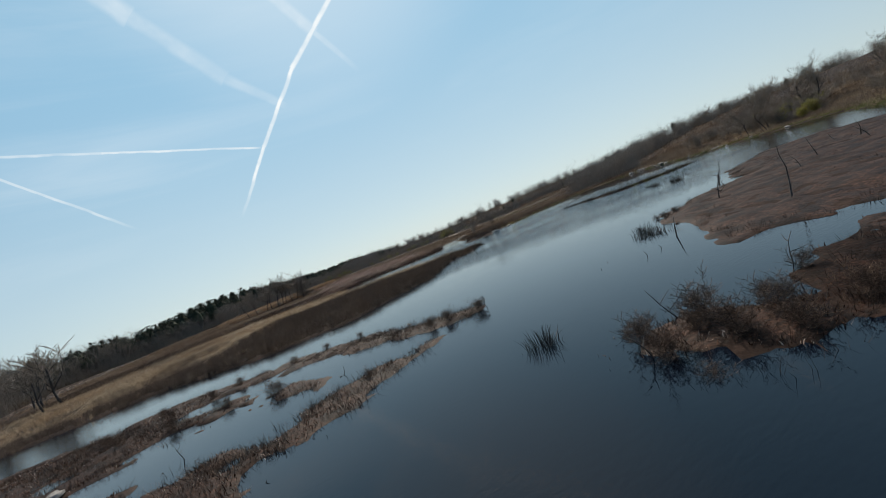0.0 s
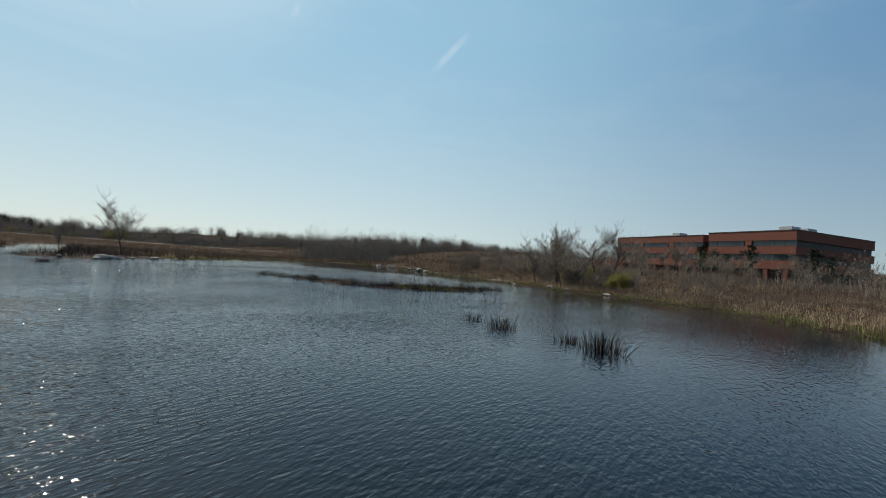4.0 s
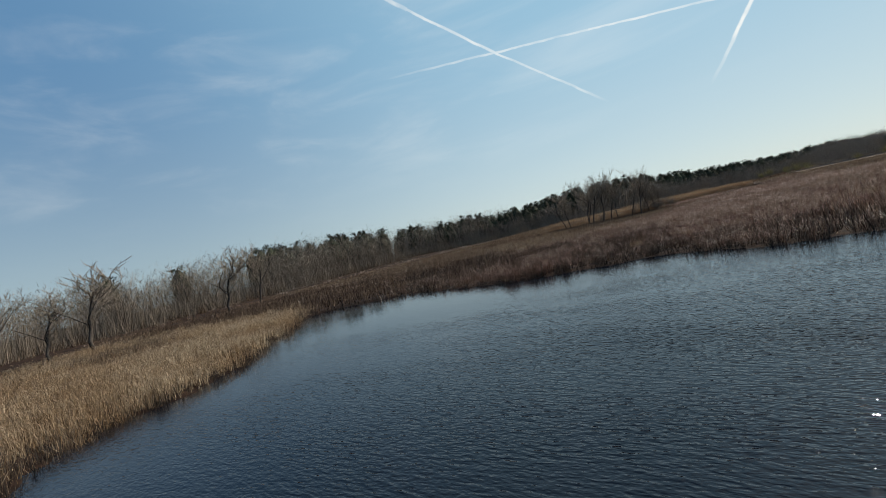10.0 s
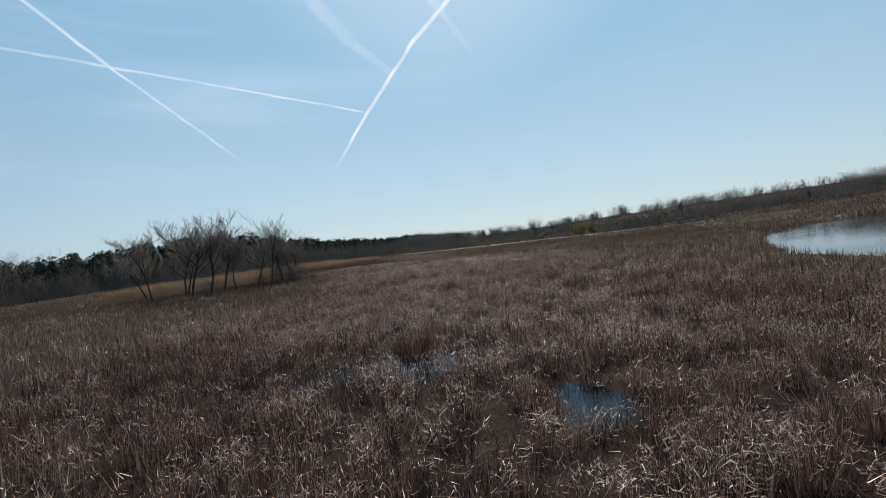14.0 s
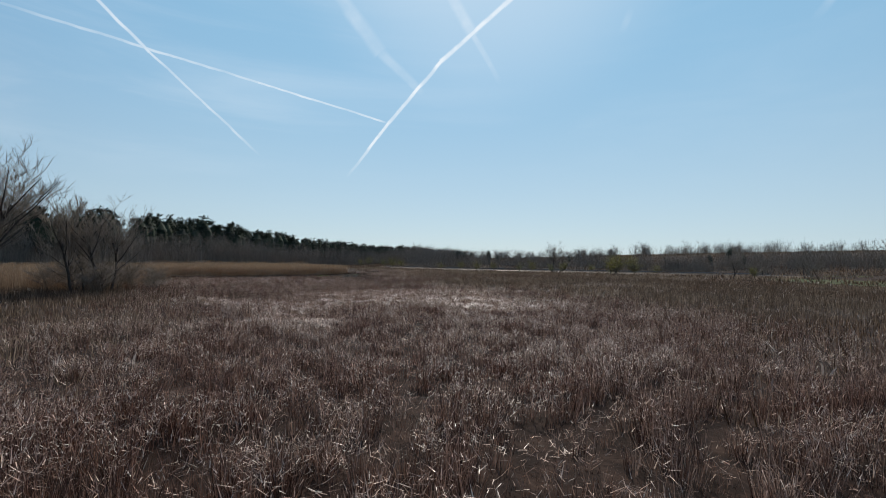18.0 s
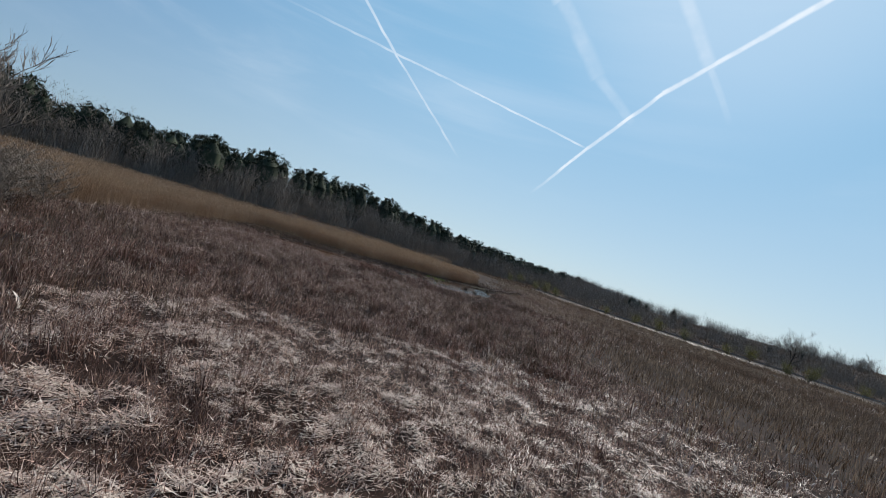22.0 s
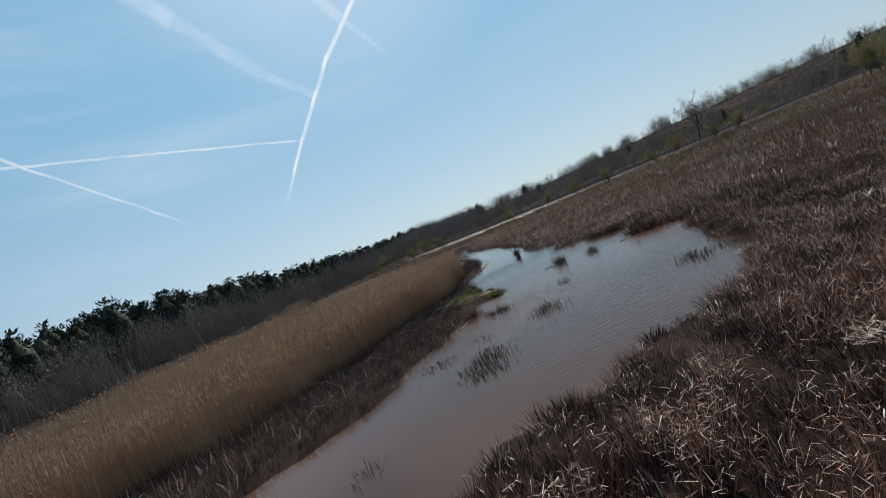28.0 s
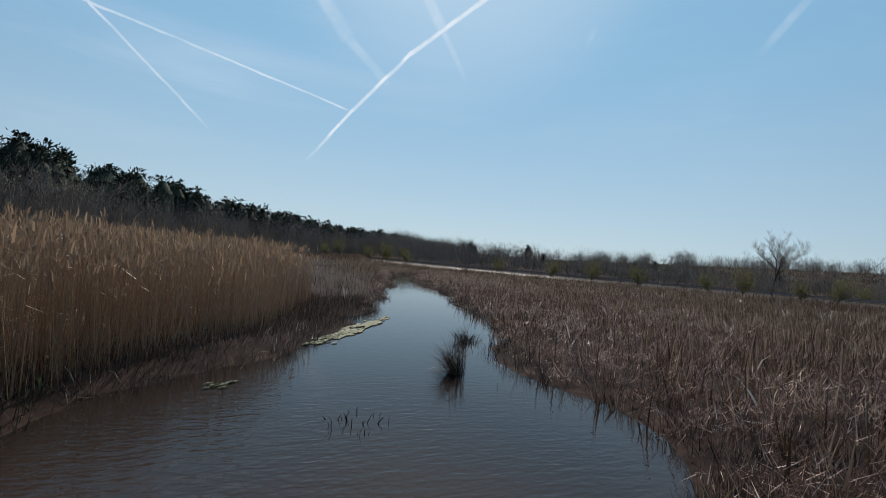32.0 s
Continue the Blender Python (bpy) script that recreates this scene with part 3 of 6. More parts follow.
def water_depth(x, y):
    """Metres in from the shore: positive over open water."""
    jx = x + 1.6 * (noise2(x, y, 3.1, 5) - 0.5) + 1.0 * (noise2(x, y, 1.1, 6) - 0.5)
    jy = y + 1.6 * (noise2(x, y, 3.1, 7) - 0.5) + 1.0 * (noise2(x, y, 1.1, 8) - 0.5)
    d = np.maximum(edge_distance(LAKE, jx, jy), edge_distance(CREEK, jx, jy))
    for p in PUDDLES:
        d = np.maximum(d, edge_distance(p, jx, jy))
    holes = np.clip(patchy(x, y, 4.2, 15) - 0.5, 0, 1) * 16
    for p, torn in ((ISLET_FAR, 0.45), (ISLET_MID, 0.6), (ISLET_NEAR, 0.5), (BUSHES, 0.4), (MUDFLAT, 0.25), (MUDPATCH, 0.7), (SPIT, 0.4)):
        e = edge_distance(p, jx, jy)
        d = np.minimum(d, -(e - np.where(e > 0, holes * torn, 0)))
    return d


def hill(x, y):
    """Rising land round the marsh."""
    west = np.clip((-120 - x) / 160, 0, 1) * 6
    north = np.clip((y - 430 + 0.9 * x * (x < 0)) / 260, 0, 1) * 5
    pine = 9 * np.exp(-(((x + 110) / 60) ** 2 + ((y - 440) / 90) ** 2))
    east = np.clip((x - 62 - 0.55 * np.clip(y, 0, 100)) / 90, 0, 1) * 5.5 * (y < 150) * np.clip((150 - y) / 40, 0, 1)
    beyond = np.clip((0.6 * x + 0.8 * y - 385) / 130, 0, 1) * 8 * np.clip((x - 10) / 60, 0, 1)
    far_east = np.clip((x - 175) / 150, 0, 1) * 15
    return np.maximum.reduce([west, north, pine, east, beyond, far_east])


def ground_height(x, y):
    d = water_depth(x, y)
    shore = np.clip(-d / 0.9, -1, 1)
    z = np.where(shore > 0, 0.16 * shore, 0.5 * shore)
    z = z * np.where((shore > 0) & (y < -3) & (x < -18), 0.45, 1.0)
    rough = (patchy(x, y, 7, 3) - 0.5) * 0.3 + (noise2(x, y, 0.9, 9) - 0.5) * 0.14
    z = z + np.where(shore > 0, np.clip(rough, -0.12, 0.4) * shore, 0)
    return z + hill(x, y)


def scatter(x0, x1, y0, y1, per_m2, keep, r=None):
    r = r or rng
    n = int((x1 - x0) * (y1 - y0) * per_m2)
    x, y = r.uniform(x0, x1, n), r.uniform(y0, y1, n)
    p = keep(x, y)
    k = r.random(n) < p
    return np.column_stack([x[k], y[k]])


# ---- ground and water ----
def axis(fine0, fine1, step, ends):
    mid = np.arange(fine0, fine1 + step / 2, step)
    lo, hi, s = [fine0], [fine1], step
    while lo[-1] > ends[0] or hi[-1] < ends[1]:
        s = min(s * 1.22, 400)
        lo.append(lo[-1] - s)
        hi.append(hi[-1] + s)
    return np.concatenate([np.array(lo[1:])[::-1], mid, np.array(hi[1:])])


gx, gy = axis(-64, 58, 1.1, (-4300, 4300)), axis(-56, 368, 1.1, (-4300, 4300))
GX, GY = np.meshgrid(gx, gy)
GZ = ground_height(GX.ravel(), GY.ravel())
cols, rows_n = len(gx), len(gy)
cell = (np.arange(rows_n - 1)[:, None] * cols + np.arange(cols - 1)[None, :]).ravel()[:, None]
ground = put("ground", mesh_from("ground", np.column_stack([GX.ravel(), GY.ravel(), GZ]), [cell + np.array([[0, 1, cols + 1, cols]])], MAT["ground"], True),
             label="brown peaty marsh ground littered with dead leaves", category="ground", kind="structure")


def sheet(name, x0, x1, y0, y1, z, mat, label):
    v = np.array([(x0, y0, z), (x1, y0, z), (x1, y1, z), (x0, y1, z)])
    return put(name, mesh_from(name, v, [np.array([[0, 1, 2, 3]])], mat), label=label, category="water", kind="structure")


sheet("water_lake", -420, 420, -420, 232, 0.0, MAT["lake"], "dark rippled lake water reflecting the blue sky")
sheet("water_creek", -48, 60, 255, 380, 0.0, MAT["pool"], "shallow reddish-brown silty creek water")


def lift(xy):
    return ground_height(xy[:, 0], xy[:, 1]) - 0.05


# ---- marsh plants ----
def marsh_mask(x, y):
    """1 on open marsh, 0 on water, mud, tall reed and woods."""
    ok = water_depth(x, y) < -0.1
    for p in (*ISLETS, BUSHES, MUDFLAT, MUDPATCH, SPIT, PHRAG):
        ok &= ~inside(p, x, y)
    return ok


STRAW = [[(-8.3, 217), (-4, 225), (2, 224.5), (6, 228), (10.5, 232.6), (17, 231), (20, 230), (22.3, 217.4), (28.5, 211), (23.7, 204.4), (16.8, 202.3),
          (14.6, 203.5), (10.5, 206), (4.2, 206), (0.5, 203.6), (-2.8, 200.8), (-5, 200), (-13.6, 213), (-13, 217)],
         [(-6, 195), (-2.4, 198.4), (-0.7, 197.5), (1.4, 195.2), (0.4, 192.6)],
         [(-17, 250), (-13.2, 248.4), (-9.9, 252), (-4.8, 257), (1.7, 254), (7.6, 260), (6, 263.4), (-1, 267), (-9, 261), (-12.4, 255)],
         [(33, 268), (41, 269), (57, 259), (65, 258), (62, 263), (42, 275)]]


def trampled(x, y):
    """How far the leaves are flattened and bleached, 0 to 1."""
    p = patchy(x, y, 11, 21)
    laid = np.maximum.reduce([edge_distance(q, x, y) for q in STRAW])
    belt = 0.3 * np.clip(0.5 + laid / 3, 0, 1) * np.interp(y, [180, 236, 246, 270], [1, 1, 0.25, 0.25]) + 0.06 * np.exp(-(((x + 6) / 5) ** 2 + ((y - 232) / 5) ** 2))
    belt = belt + 0.22 * np.exp(-(((x - 3) / 3) ** 2 + ((y - 124) / 1.6) ** 2)) + 0.3 * np.exp(-(((x + 33) / 5) ** 2 + ((y - 138) / 2) ** 2))
    belt = belt - 0.2 * np.clip(-laid / 4, 0, 1) * np.clip((y - 150) / 20, 0, 1)
    amount = p + belt - 0.2 * np.clip((182 - y) / 8, 0, 1) - 0.12 * np.clip((140 - y) / 12, 0, 1) + 0.2 * (noise2(x, y, 1.5, 43) - 0.5)
    return np.clip((amount - 0.5) / 0.1, 0, 1)


def hummock(x, y):
    """0 in the hollows of the marsh, 1 on its hummocks."""
    return np.clip((0.62 * noise2(x, y, 0.95, 33) + 0.38 * noise2(x, y, 0.45, 35) - 0.37) / 0.26, 0, 1)


def crowns(name, zone, density, tall, width, mat, label, keep, long=(0.14, 0.42), bend=(0.3, 2.1)):
    """Broken leaf tops, bent over at the height of the stand's upper half."""
    heart = scatter(*zone, density / 6, keep)
    n = len(heart) * 6
    xy = np.repeat(heart, 6, 0) + rng.normal(0, 0.16, (n, 2))
    top = tall * (0.5 + 0.75 * patchy(xy[:, 0], xy[:, 1], 5, 31)) * (0.4 + 0.75 * hummock(xy[:, 0], xy[:, 1]))
    z = lift(xy) + top * rng.uniform(0.4, 1.0, n)
    v, f = spears(xy, z, rng.uniform(*long, n), width * rng.uniform(0.6, 1.4, n), rng.uniform(*bend, n), rng.uniform(0, 6.28, n), rng)
    return put(name, mesh_from(name, v, f, mat), label=label, category="reeds", kind="stuff")


def phrag_depth(x, y):
    return edge_distance(PHRAG, x + 2.2 * (noise2(x, y, 4, 71) - 0.5), y + 2.2 * (noise2(x, y, 4, 72) - 0.5))


def stand(name, zone, density, tall, width, lean, mat, label, keep, droop=(0.1, 0.9), r=None, tuft=9, spread=0.16, straight=False, fan=0.0, flat=False, comb=0.0, lay=0.0, clumpy=0.0, ride=0.0):
    """Leaves in tufts that lean outwards. clumpy: how far their height follows the hummocks. ride: how high they lie on them."""
    r = r or rng
    heart = scatter(*zone, density / tuft, keep, r)
    vigour = 0.5 + 0.75 * patchy(heart[:, 0], heart[:, 1], 5, 31) * r.uniform(0.7, 1.25, len(heart))
    if clumpy:
        vigour = vigour * (1 - clumpy + 1.45 * clumpy * hummock(heart[:, 0], heart[:, 1]))
    n = len(heart) * tuft
    off = r.normal(0, spread, (n, 2))
    xy = np.repeat(heart, tuft, 0) + off
    turn = np.arctan2(off[:, 1], off[:, 0]) + r.normal(0, 0.7, n)
    if comb:
        turn = 9.0 * patchy(xy[:, 0], xy[:, 1], 5, 47) + r.normal(0, comb, n)
    h = tall * r.uniform(0.5, 1.1, n) * np.repeat(vigour, tuft)
    wide, bend = width * r.uniform(0.6, 1.4, n), np.abs(r.normal(0, lean, n)) + fan * np.hypot(off[:, 0], off[:, 1]) / spread + lay
    if straight:
        v, f = spears(xy, lift(xy) + (ride * hummock(xy[:, 0], xy[:, 1]) * r.uniform(0.4, 1, n) if ride else 0), h, wide, np.minimum(bend, 1.7), turn, r, flat)
    else:
        v, f = blades(xy, lift(xy), h, wide, bend, r.uniform(*droop, n), turn, r)
    return put(name, mesh_from(name, v, f, mat), label=label, category="reeds", kind="stuff")


CORRIDOR = [(-14, 92), (-13, 118), (-4, 144), (4, 174), (9, 200), (4, 222), (-10, 245), (-6, 268)]


def near_corridor(x, y, reach):
    """Falls from 1 on the marsh's middle line to 0 at reach."""
    cx = np.interp(y, [p[1] for p in CORRIDOR], [p[0] for p in CORRIDOR])
    return np.clip(1.4 - 1.4 * np.abs(x - cx) / reach, 0, 1)


def standing_near(x, y):
    gaps = (0.28 + 0.72 * hummock(x, y)) * (1 - np.exp(-((x + 13.8) ** 2 + (y - 104.3) ** 2) / 1.2))
    return marsh_mask(x, y) * (1 - 0.94 * trampled(x, y)) * near_corridor(x, y, 30) * gaps


def dark_reach(x, y):
    """The darker, twiggier south of the marsh."""
    return np.clip((142 + 16 * (patchy(x, y, 18, 23) - 0.5) * 2 - y) / 14, 0, 1) * np.where(patchy(x, y, 9, 25) > 0.56, 0.35, 1.0) * np.maximum(np.clip((-8 - x) / 6, 0.15, 1), np.clip((106 - y) / 6, 0, 1))


NEAR = (-46, 40, 90, 268)
stand("cattail_bed", NEAR, 170, 1.05, 0.018, 0.17, MAT["stems"], "dense bed of dead brown cattails", lambda x, y: standing_near(x, y) * (1 - 0.8 * dark_reach(x, y)),
      straight=True, tuft=24, spread=0.14, fan=0.1, clumpy=0.8)
stand("dark_marsh_brush", NEAR, 150, 1.2, 0.018, 0.3, MAT["brush"], "dense dark brown brush and reeds by the lake", lambda x, y: standing_near(x, y) * dark_reach(x, y),
      straight=True, tuft=24, spread=0.18, fan=0.12, clumpy=0.5)
crowns("tangled_leaves", (-20, 36, 176, 236), 90, 0.7, 0.022, MAT["cattail"], "brown broken leaves tangled through the bleached straw",
       lambda x, y: marsh_mask(x, y) * trampled(x, y) * near_corridor(x, y, 30), (0.12, 0.34))
crowns("bleached_tops", (-20, 36, 176, 216), 55, 1.0, 0.028, MAT["straw"], "bleached leaf ends on the hummocks of the cattail bed",
       lambda x, y: standing_near(x, y) * np.clip(noise2(x, y, 1.4, 45) * 5 - 2.1, 0, 1), (0.1, 0.28))
crowns("bent_cattails", NEAR, 90, 1.0, 0.02, MAT["cattail"], "bent and broken dead cattail leaves",
       lambda x, y: standing_near(x, y) * (1 - 0.5 * dark_reach(x, y)), (0.16, 0.42))
stand("cattail_litter", NEAR, 460, 0.46, 0.03, 0.25, MAT["straw"], "flattened bleached straw of last year's cattails",
      lambda x, y: marsh_mask(x, y) * np.maximum(trampled(x, y) * np.clip(0.5 * noise2(x, y, 0.8, 39) * 6 + 0.5 * noise2(x, y, 0.35, 40) * 6 - 2.1, 0.05, 1), 0.002) * near_corridor(x, y, 30) * np.interp(y, [208, 222, 242, 250], [0.85, 0.42, 0.42, 0.16]),
      straight=True, tuft=12, spread=0.15, fan=0.05, flat=True, comb=1.7, lay=1.2, ride=0.34)
crowns("tan_leaves", (-46, 40, 214, 262), 40, 0.95, 0.02, MAT["cattail"], "pale brown leaves bent over the cattail bed",
       lambda x, y: standing_near(x, y) * np.clip((y - 216) / 8, 0, 1), (0.2, 0.5))
stand("golden_sedge", (-16, 14, 100, 127), 170, 0.9, 0.014, 0.4, MAT["golden"], "yellowish dead sedge tufts in the dark brush",
      lambda x, y: marsh_mask(x, y) * np.maximum(np.exp(-(((x + 13.8) / 0.8) ** 2 + ((y - 104.3) / 0.7) ** 2)), np.maximum(0.9 * np.exp(-(((x + 10) / 0.8) ** 2 + ((y - 120.7) / 0.8) ** 2)),
      0.35 * np.exp(-(((x - 4) / 6) ** 2 + ((y - 117.5 - 0.7 * (x - 4)) / 4) ** 2) ** 2) * (patchy(x, y, 3, 41) > 0.45))), tuft=18, spread=0.16, straight=True, fan=0.3)
crowns("pale_leaves", (-46, 40, 212, 262), 24, 0.95, 0.016, MAT["straw"], "pale bleached leaf tops all over the cattail bed",
       lambda x, y: standing_near(x, y) * np.clip((y - 214) / 8, 0, 1), (0.1, 0.3))
# whitened leaf bits: sun glints on the bent leaves, put into their colour
crowns("bleached_glint_leaves", NEAR, 190, 1.0, 0.018, MAT["straw"], "bleached leaves bent over the cattail bed, whitened like sun glints",
       lambda x, y: standing_near(x, y) * (1 - 0.7 * dark_reach(x, y)) * np.clip(patchy(x, y, 3, 27) * 5 - 1.9, 0.08, 1) * np.clip(hummock(x, y) * 2 - 0.7, 0.25 * np.clip((y - 215) / 8, 0, 1), 1) * np.interp(y, [90, 150, 156, 170, 178, 212, 222], [1.0, 1.0, 0.9, 0.9, 1, 0.9, 0.55]), (0.09, 0.26))
stand("thatch_stubble", NEAR, 130, 0.6, 0.018, 0.3, MAT["stems"], "short dead stubble standing in the flattened straw",
      lambda x, y: marsh_mask(x, y) * trampled(x, y) * near_corridor(x, y, 30) * np.where(noise2(x, y, 1.2, 37) + 0.012 * np.clip(x - 6, 0, 12) > 0.54, 1, 0.1), straight=True, tuft=22, spread=0.2, fan=0.2)
stand("cream_sedge", (-15.2, -12.4, 102.9, 105.7), 1900, 0.8, 0.012, 0.45, MAT["golden"], "large cream-coloured tussock of dead sedge",
      lambda x, y: np.exp(-(((x + 13.8) / 0.42) ** 2 + ((y - 104.4) / 0.42) ** 2) ** 2), (0.5, 1.5), tuft=20, spread=0.14, fan=0.25)
# clumps between the middle of the marsh and the creek
stand("sedge_clumps", (-20, 14, 232, 292), 88, 0.78, 0.03, 0.12, MAT["brush"], "dark clumps of dead sedge near the creek",
      lambda x, y: marsh_mask(x, y) * (x > np.interp(y, [232, 262, 275, 292], [-20, -18, -12, 2])), straight=True, tuft=64, spread=0.28, fan=0.28, clumpy=0.3)
stand("bank_clumps", (-26, 10, 256, 286), 130, 0.8, 0.017, 0.2, MAT["stems"], "dark upright clumps along the creek's edge",
      lambda x, y: marsh_mask(x, y) * (water_depth(x, y) > -3.6) * (phrag_depth(x, y) < -2) * np.clip(0.25 + hummock(x, y), 0, 1) * (x - 0.45 * (y - 262) > -20), straight=True, tuft=40, spread=0.24, fan=0.25, clumpy=0.4)
stand("pale_clumps", (-20, 14, 232, 275), 10, 0.66, 0.022, 0.4, MAT["straw"], "pale bent leaves crowning the clumps near the creek",
      lambda x, y: marsh_mask(x, y) * (x > np.interp(y, [232, 262, 275, 292], [-20, -18, -12, 2])), (0.5, 1.6), tuft=36, spread=0.26, fan=0.34)
stand("cattail_field", (-130, 120, 86, 420), 9.5, 1.1, 0.055, 0.3, MAT["field"], "wide field of dead brown cattails",
      lambda x, y: marsh_mask(x, y) * (1 - near_corridor(x, y, 26)) * (hill(x, y) < 1.5) * ~inside(LAWN, x, y) * (1 - 0.75 * trampled(x, y)) * (1 - 0.7 * dark_reach(x, y)),
      tuft=8, spread=0.5, straight=True)
stand("far_dark_brush", (-110, 40, 88, 160), 7, 1.25, 0.085, 0.3, MAT["brush"], "dark brown brush across the south of the marsh",
      lambda x, y: marsh_mask(x, y) * (1 - near_corridor(x, y, 26)) * dark_reach(x, y), tuft=8, spread=0.5, straight=True)
stand("cattail_straw", (-150, 130, 86, 430), 1.6, 0.9, 0.1, 0.7, MAT["straw"], "pale fallen straw among the far cattails",
      lambda x, y: marsh_mask(x, y) * (1 - near_corridor(x, y, 26)) * (hill(x, y) < 1.5) * ~inside(LAWN, x, y) * np.maximum(trampled(x, y), 0.2 * (1 - dark_reach(x, y))), tuft=4)
stand("brush_thicket", (-90, 90, 140, 330), 12, 1.25, 0.03, 0.3, MAT["weed"], "low grey-brown brush growing through the reeds",
      lambda x, y: marsh_mask(x, y) * (patchy(x, y, 26, 44) > 0.57), tuft=10, spread=0.3, straight=True)
stand("shoreline_rush", (-60, 34, 5, 100), 26, 0.95, 0.026, 0.35, MAT["rush"], "dark broken rushes standing along the waterline",
      lambda x, y: (water_depth(x, y) < 0.45) * (water_depth(x, y) > -0.8) * ~inside(SPIT, x, y) * (x < 12), straight=True, tuft=12, spread=0.2)
stand("far_marsh_grass", (-200, 420, 120, 700), 0.9, 1.5, 0.3, 0.4, MAT["field"], "far brown marsh grass",
      lambda x, y: (water_depth(x, y) < 0) * ((x > 125) | (y > 425)) * np.where(inside(LAWN, x, y), 0.35, 1.0), tuft=5, spread=1.2, straight=True)
# bare mud and islets
for poly in MUD:
    px, py = [p[0] for p in poly], [p[1] for p in poly]
    mx, my = np.meshgrid(np.arange(min(px) - 1, max(px) + 1, 0.5), np.arange(min(py) - 1, max(py) + 1, 0.5))
    mz = ground_height(mx.ravel(), my.ravel()) + 0.012 + 0.22 * np.clip(noise2(mx.ravel(), my.ravel(), 1.1, 113) - 0.5, 0, 1)
    q = (np.arange(mx.shape[0] - 1)[:, None] * mx.shape[1] + np.arange(mx.shape[1] - 1)[None, :]).ravel()[:, None] + np.array([[0, 1, mx.shape[1] + 1, mx.shape[1]]])
    put("mudflat", mesh_from("mudflat", np.column_stack([mx.ravel(), my.ravel(), mz]), [q], MAT["mud"], True), label="reddish-brown mud matted with dead leaves",
        category="mud", kind="structure")


def on_mud(polys, x, y):
    ok = np.zeros(x.shape, bool)
    for p in polys:
        ok |= inside(p, x, y)
    return ok & (water_depth(x, y) < 0.2)


stand("mud_litter", (-32, 18, -46, -10), 300, 0.3, 0.03, 0.9, MAT["litter"], "flattened reddish-brown leaf litter on the mudflat",
      lambda x, y: on_mud((MUDFLAT, MUDPATCH), x, y) * np.where(patchy(x, y, 1.3, 109) > 0.5, 1.0, 0.12), tuft=9, spread=0.22, straight=True, fan=0.15, lay=1.05, flat=True)
stand("islet_litter", (-70, -24, -46, -3), 30, 0.26, 0.03, 1.1, MAT["straw"], "bleached grass matted on the islet",
      lambda x, y: on_mud((*ISLETS, BUSHES), x, y) * np.where(patchy(x, y, 1.6, 81) > 0.52, 1, 0.12), (0, 0.9), tuft=8, spread=0.16)
stand("islet_matted", (-70, -24, -46, -3), 90, 0.27, 0.03, 1.1, MAT["litter"], "matted reddish-brown grass on the islet",
      lambda x, y: on_mud((*ISLETS, BUSHES), x, y) * 1.0, (0, 0.7), tuft=6, spread=0.2)
stand("islet_brush", (-70, -24, -46, -3), 110, 0.72, 0.016, 0.55, MAT["brush"], "tangled dark leafless brush on the islet",
      lambda x, y: on_mud((*ISLETS, BUSHES), x, y) * np.where(patchy(x, y, 3, 83) > 0.5, 1, 0.1), (0, 0.8), tuft=18, spread=0.2, straight=True, fan=0.3)
stand("spit_brush", (22, 48, 15, 48), 150, 1.15, 0.016, 0.45, MAT["rush"], "tangled dark leafless brush on the narrow spit",
      lambda x, y: (edge_distance(SPIT, x, y) > -0.9) * np.where(patchy(x, y, 2.2, 85) > 0.44, 1, 0.15), straight=True, tuft=18, spread=0.25, fan=0.3)
stand("spit_litter", (22, 48, 15, 48), 40, 0.4, 0.03, 1.25, MAT["litter"], "dead reddish grass lying on the spit",
      lambda x, y: inside(SPIT, x, y) * 1.0, (0, 0.5), tuft=6, spread=0.3)
stand("strip_brush", (8, 115, 64, 116), 6, 1.5, 0.04, 0.35, MAT["brush"], "dark brush along the boulder strip",
      lambda x, y: (water_depth(x, y) < -0.2) * (y > 64) * (x > 9) * 1.0 * (x - y < 20), tuft=10, spread=0.3)
stand("mud_tufts", (-30, 18, -56, -8), 9, 0.4, 0.016, 0.5, MAT["rush"], "scattered dark stubble on the mudflat",
      lambda x, y: on_mud((MUDFLAT, MUDPATCH), x, y) * np.where(patchy(x, y, 3, 111) > 0.55, 1, 0.15), straight=True, tuft=14, spread=0.12, fan=0.3)
stand("mud_edge_tufts", (-30, 18, -56, -8), 60, 0.5, 0.018, 0.4, MAT["rush"], "dark broken stems along the mudflat's edge",
      lambda x, y: on_mud((MUDFLAT, MUDPATCH), x, y) * (water_depth(x, y) > -1.1) * np.where(patchy(x, y, 2.4, 107) > 0.5, 1, 0.1), straight=True, tuft=12, spread=0.2, fan=0.2)
stand("drowned_bits", (-70, -16, -58, -3), 14, 0.28, 0.035, 0.9, MAT["litter"], "bits of dead grass standing in the shallows round the islet",
      lambda x, y: np.maximum(np.exp(-np.clip(-np.maximum.reduce([edge_distance(p, x, y) for p in ISLETS]), 0, 30) / 1.7), np.exp(-np.clip(-edge_distance(MUDPATCH, x, y), 0, 30) / 2.2)) * (water_depth(x, y) > 0)
      * (patchy(x, y, 1.8, 95) > 0.5) * 1.0, (0, 0.9), tuft=7, spread=0.14)
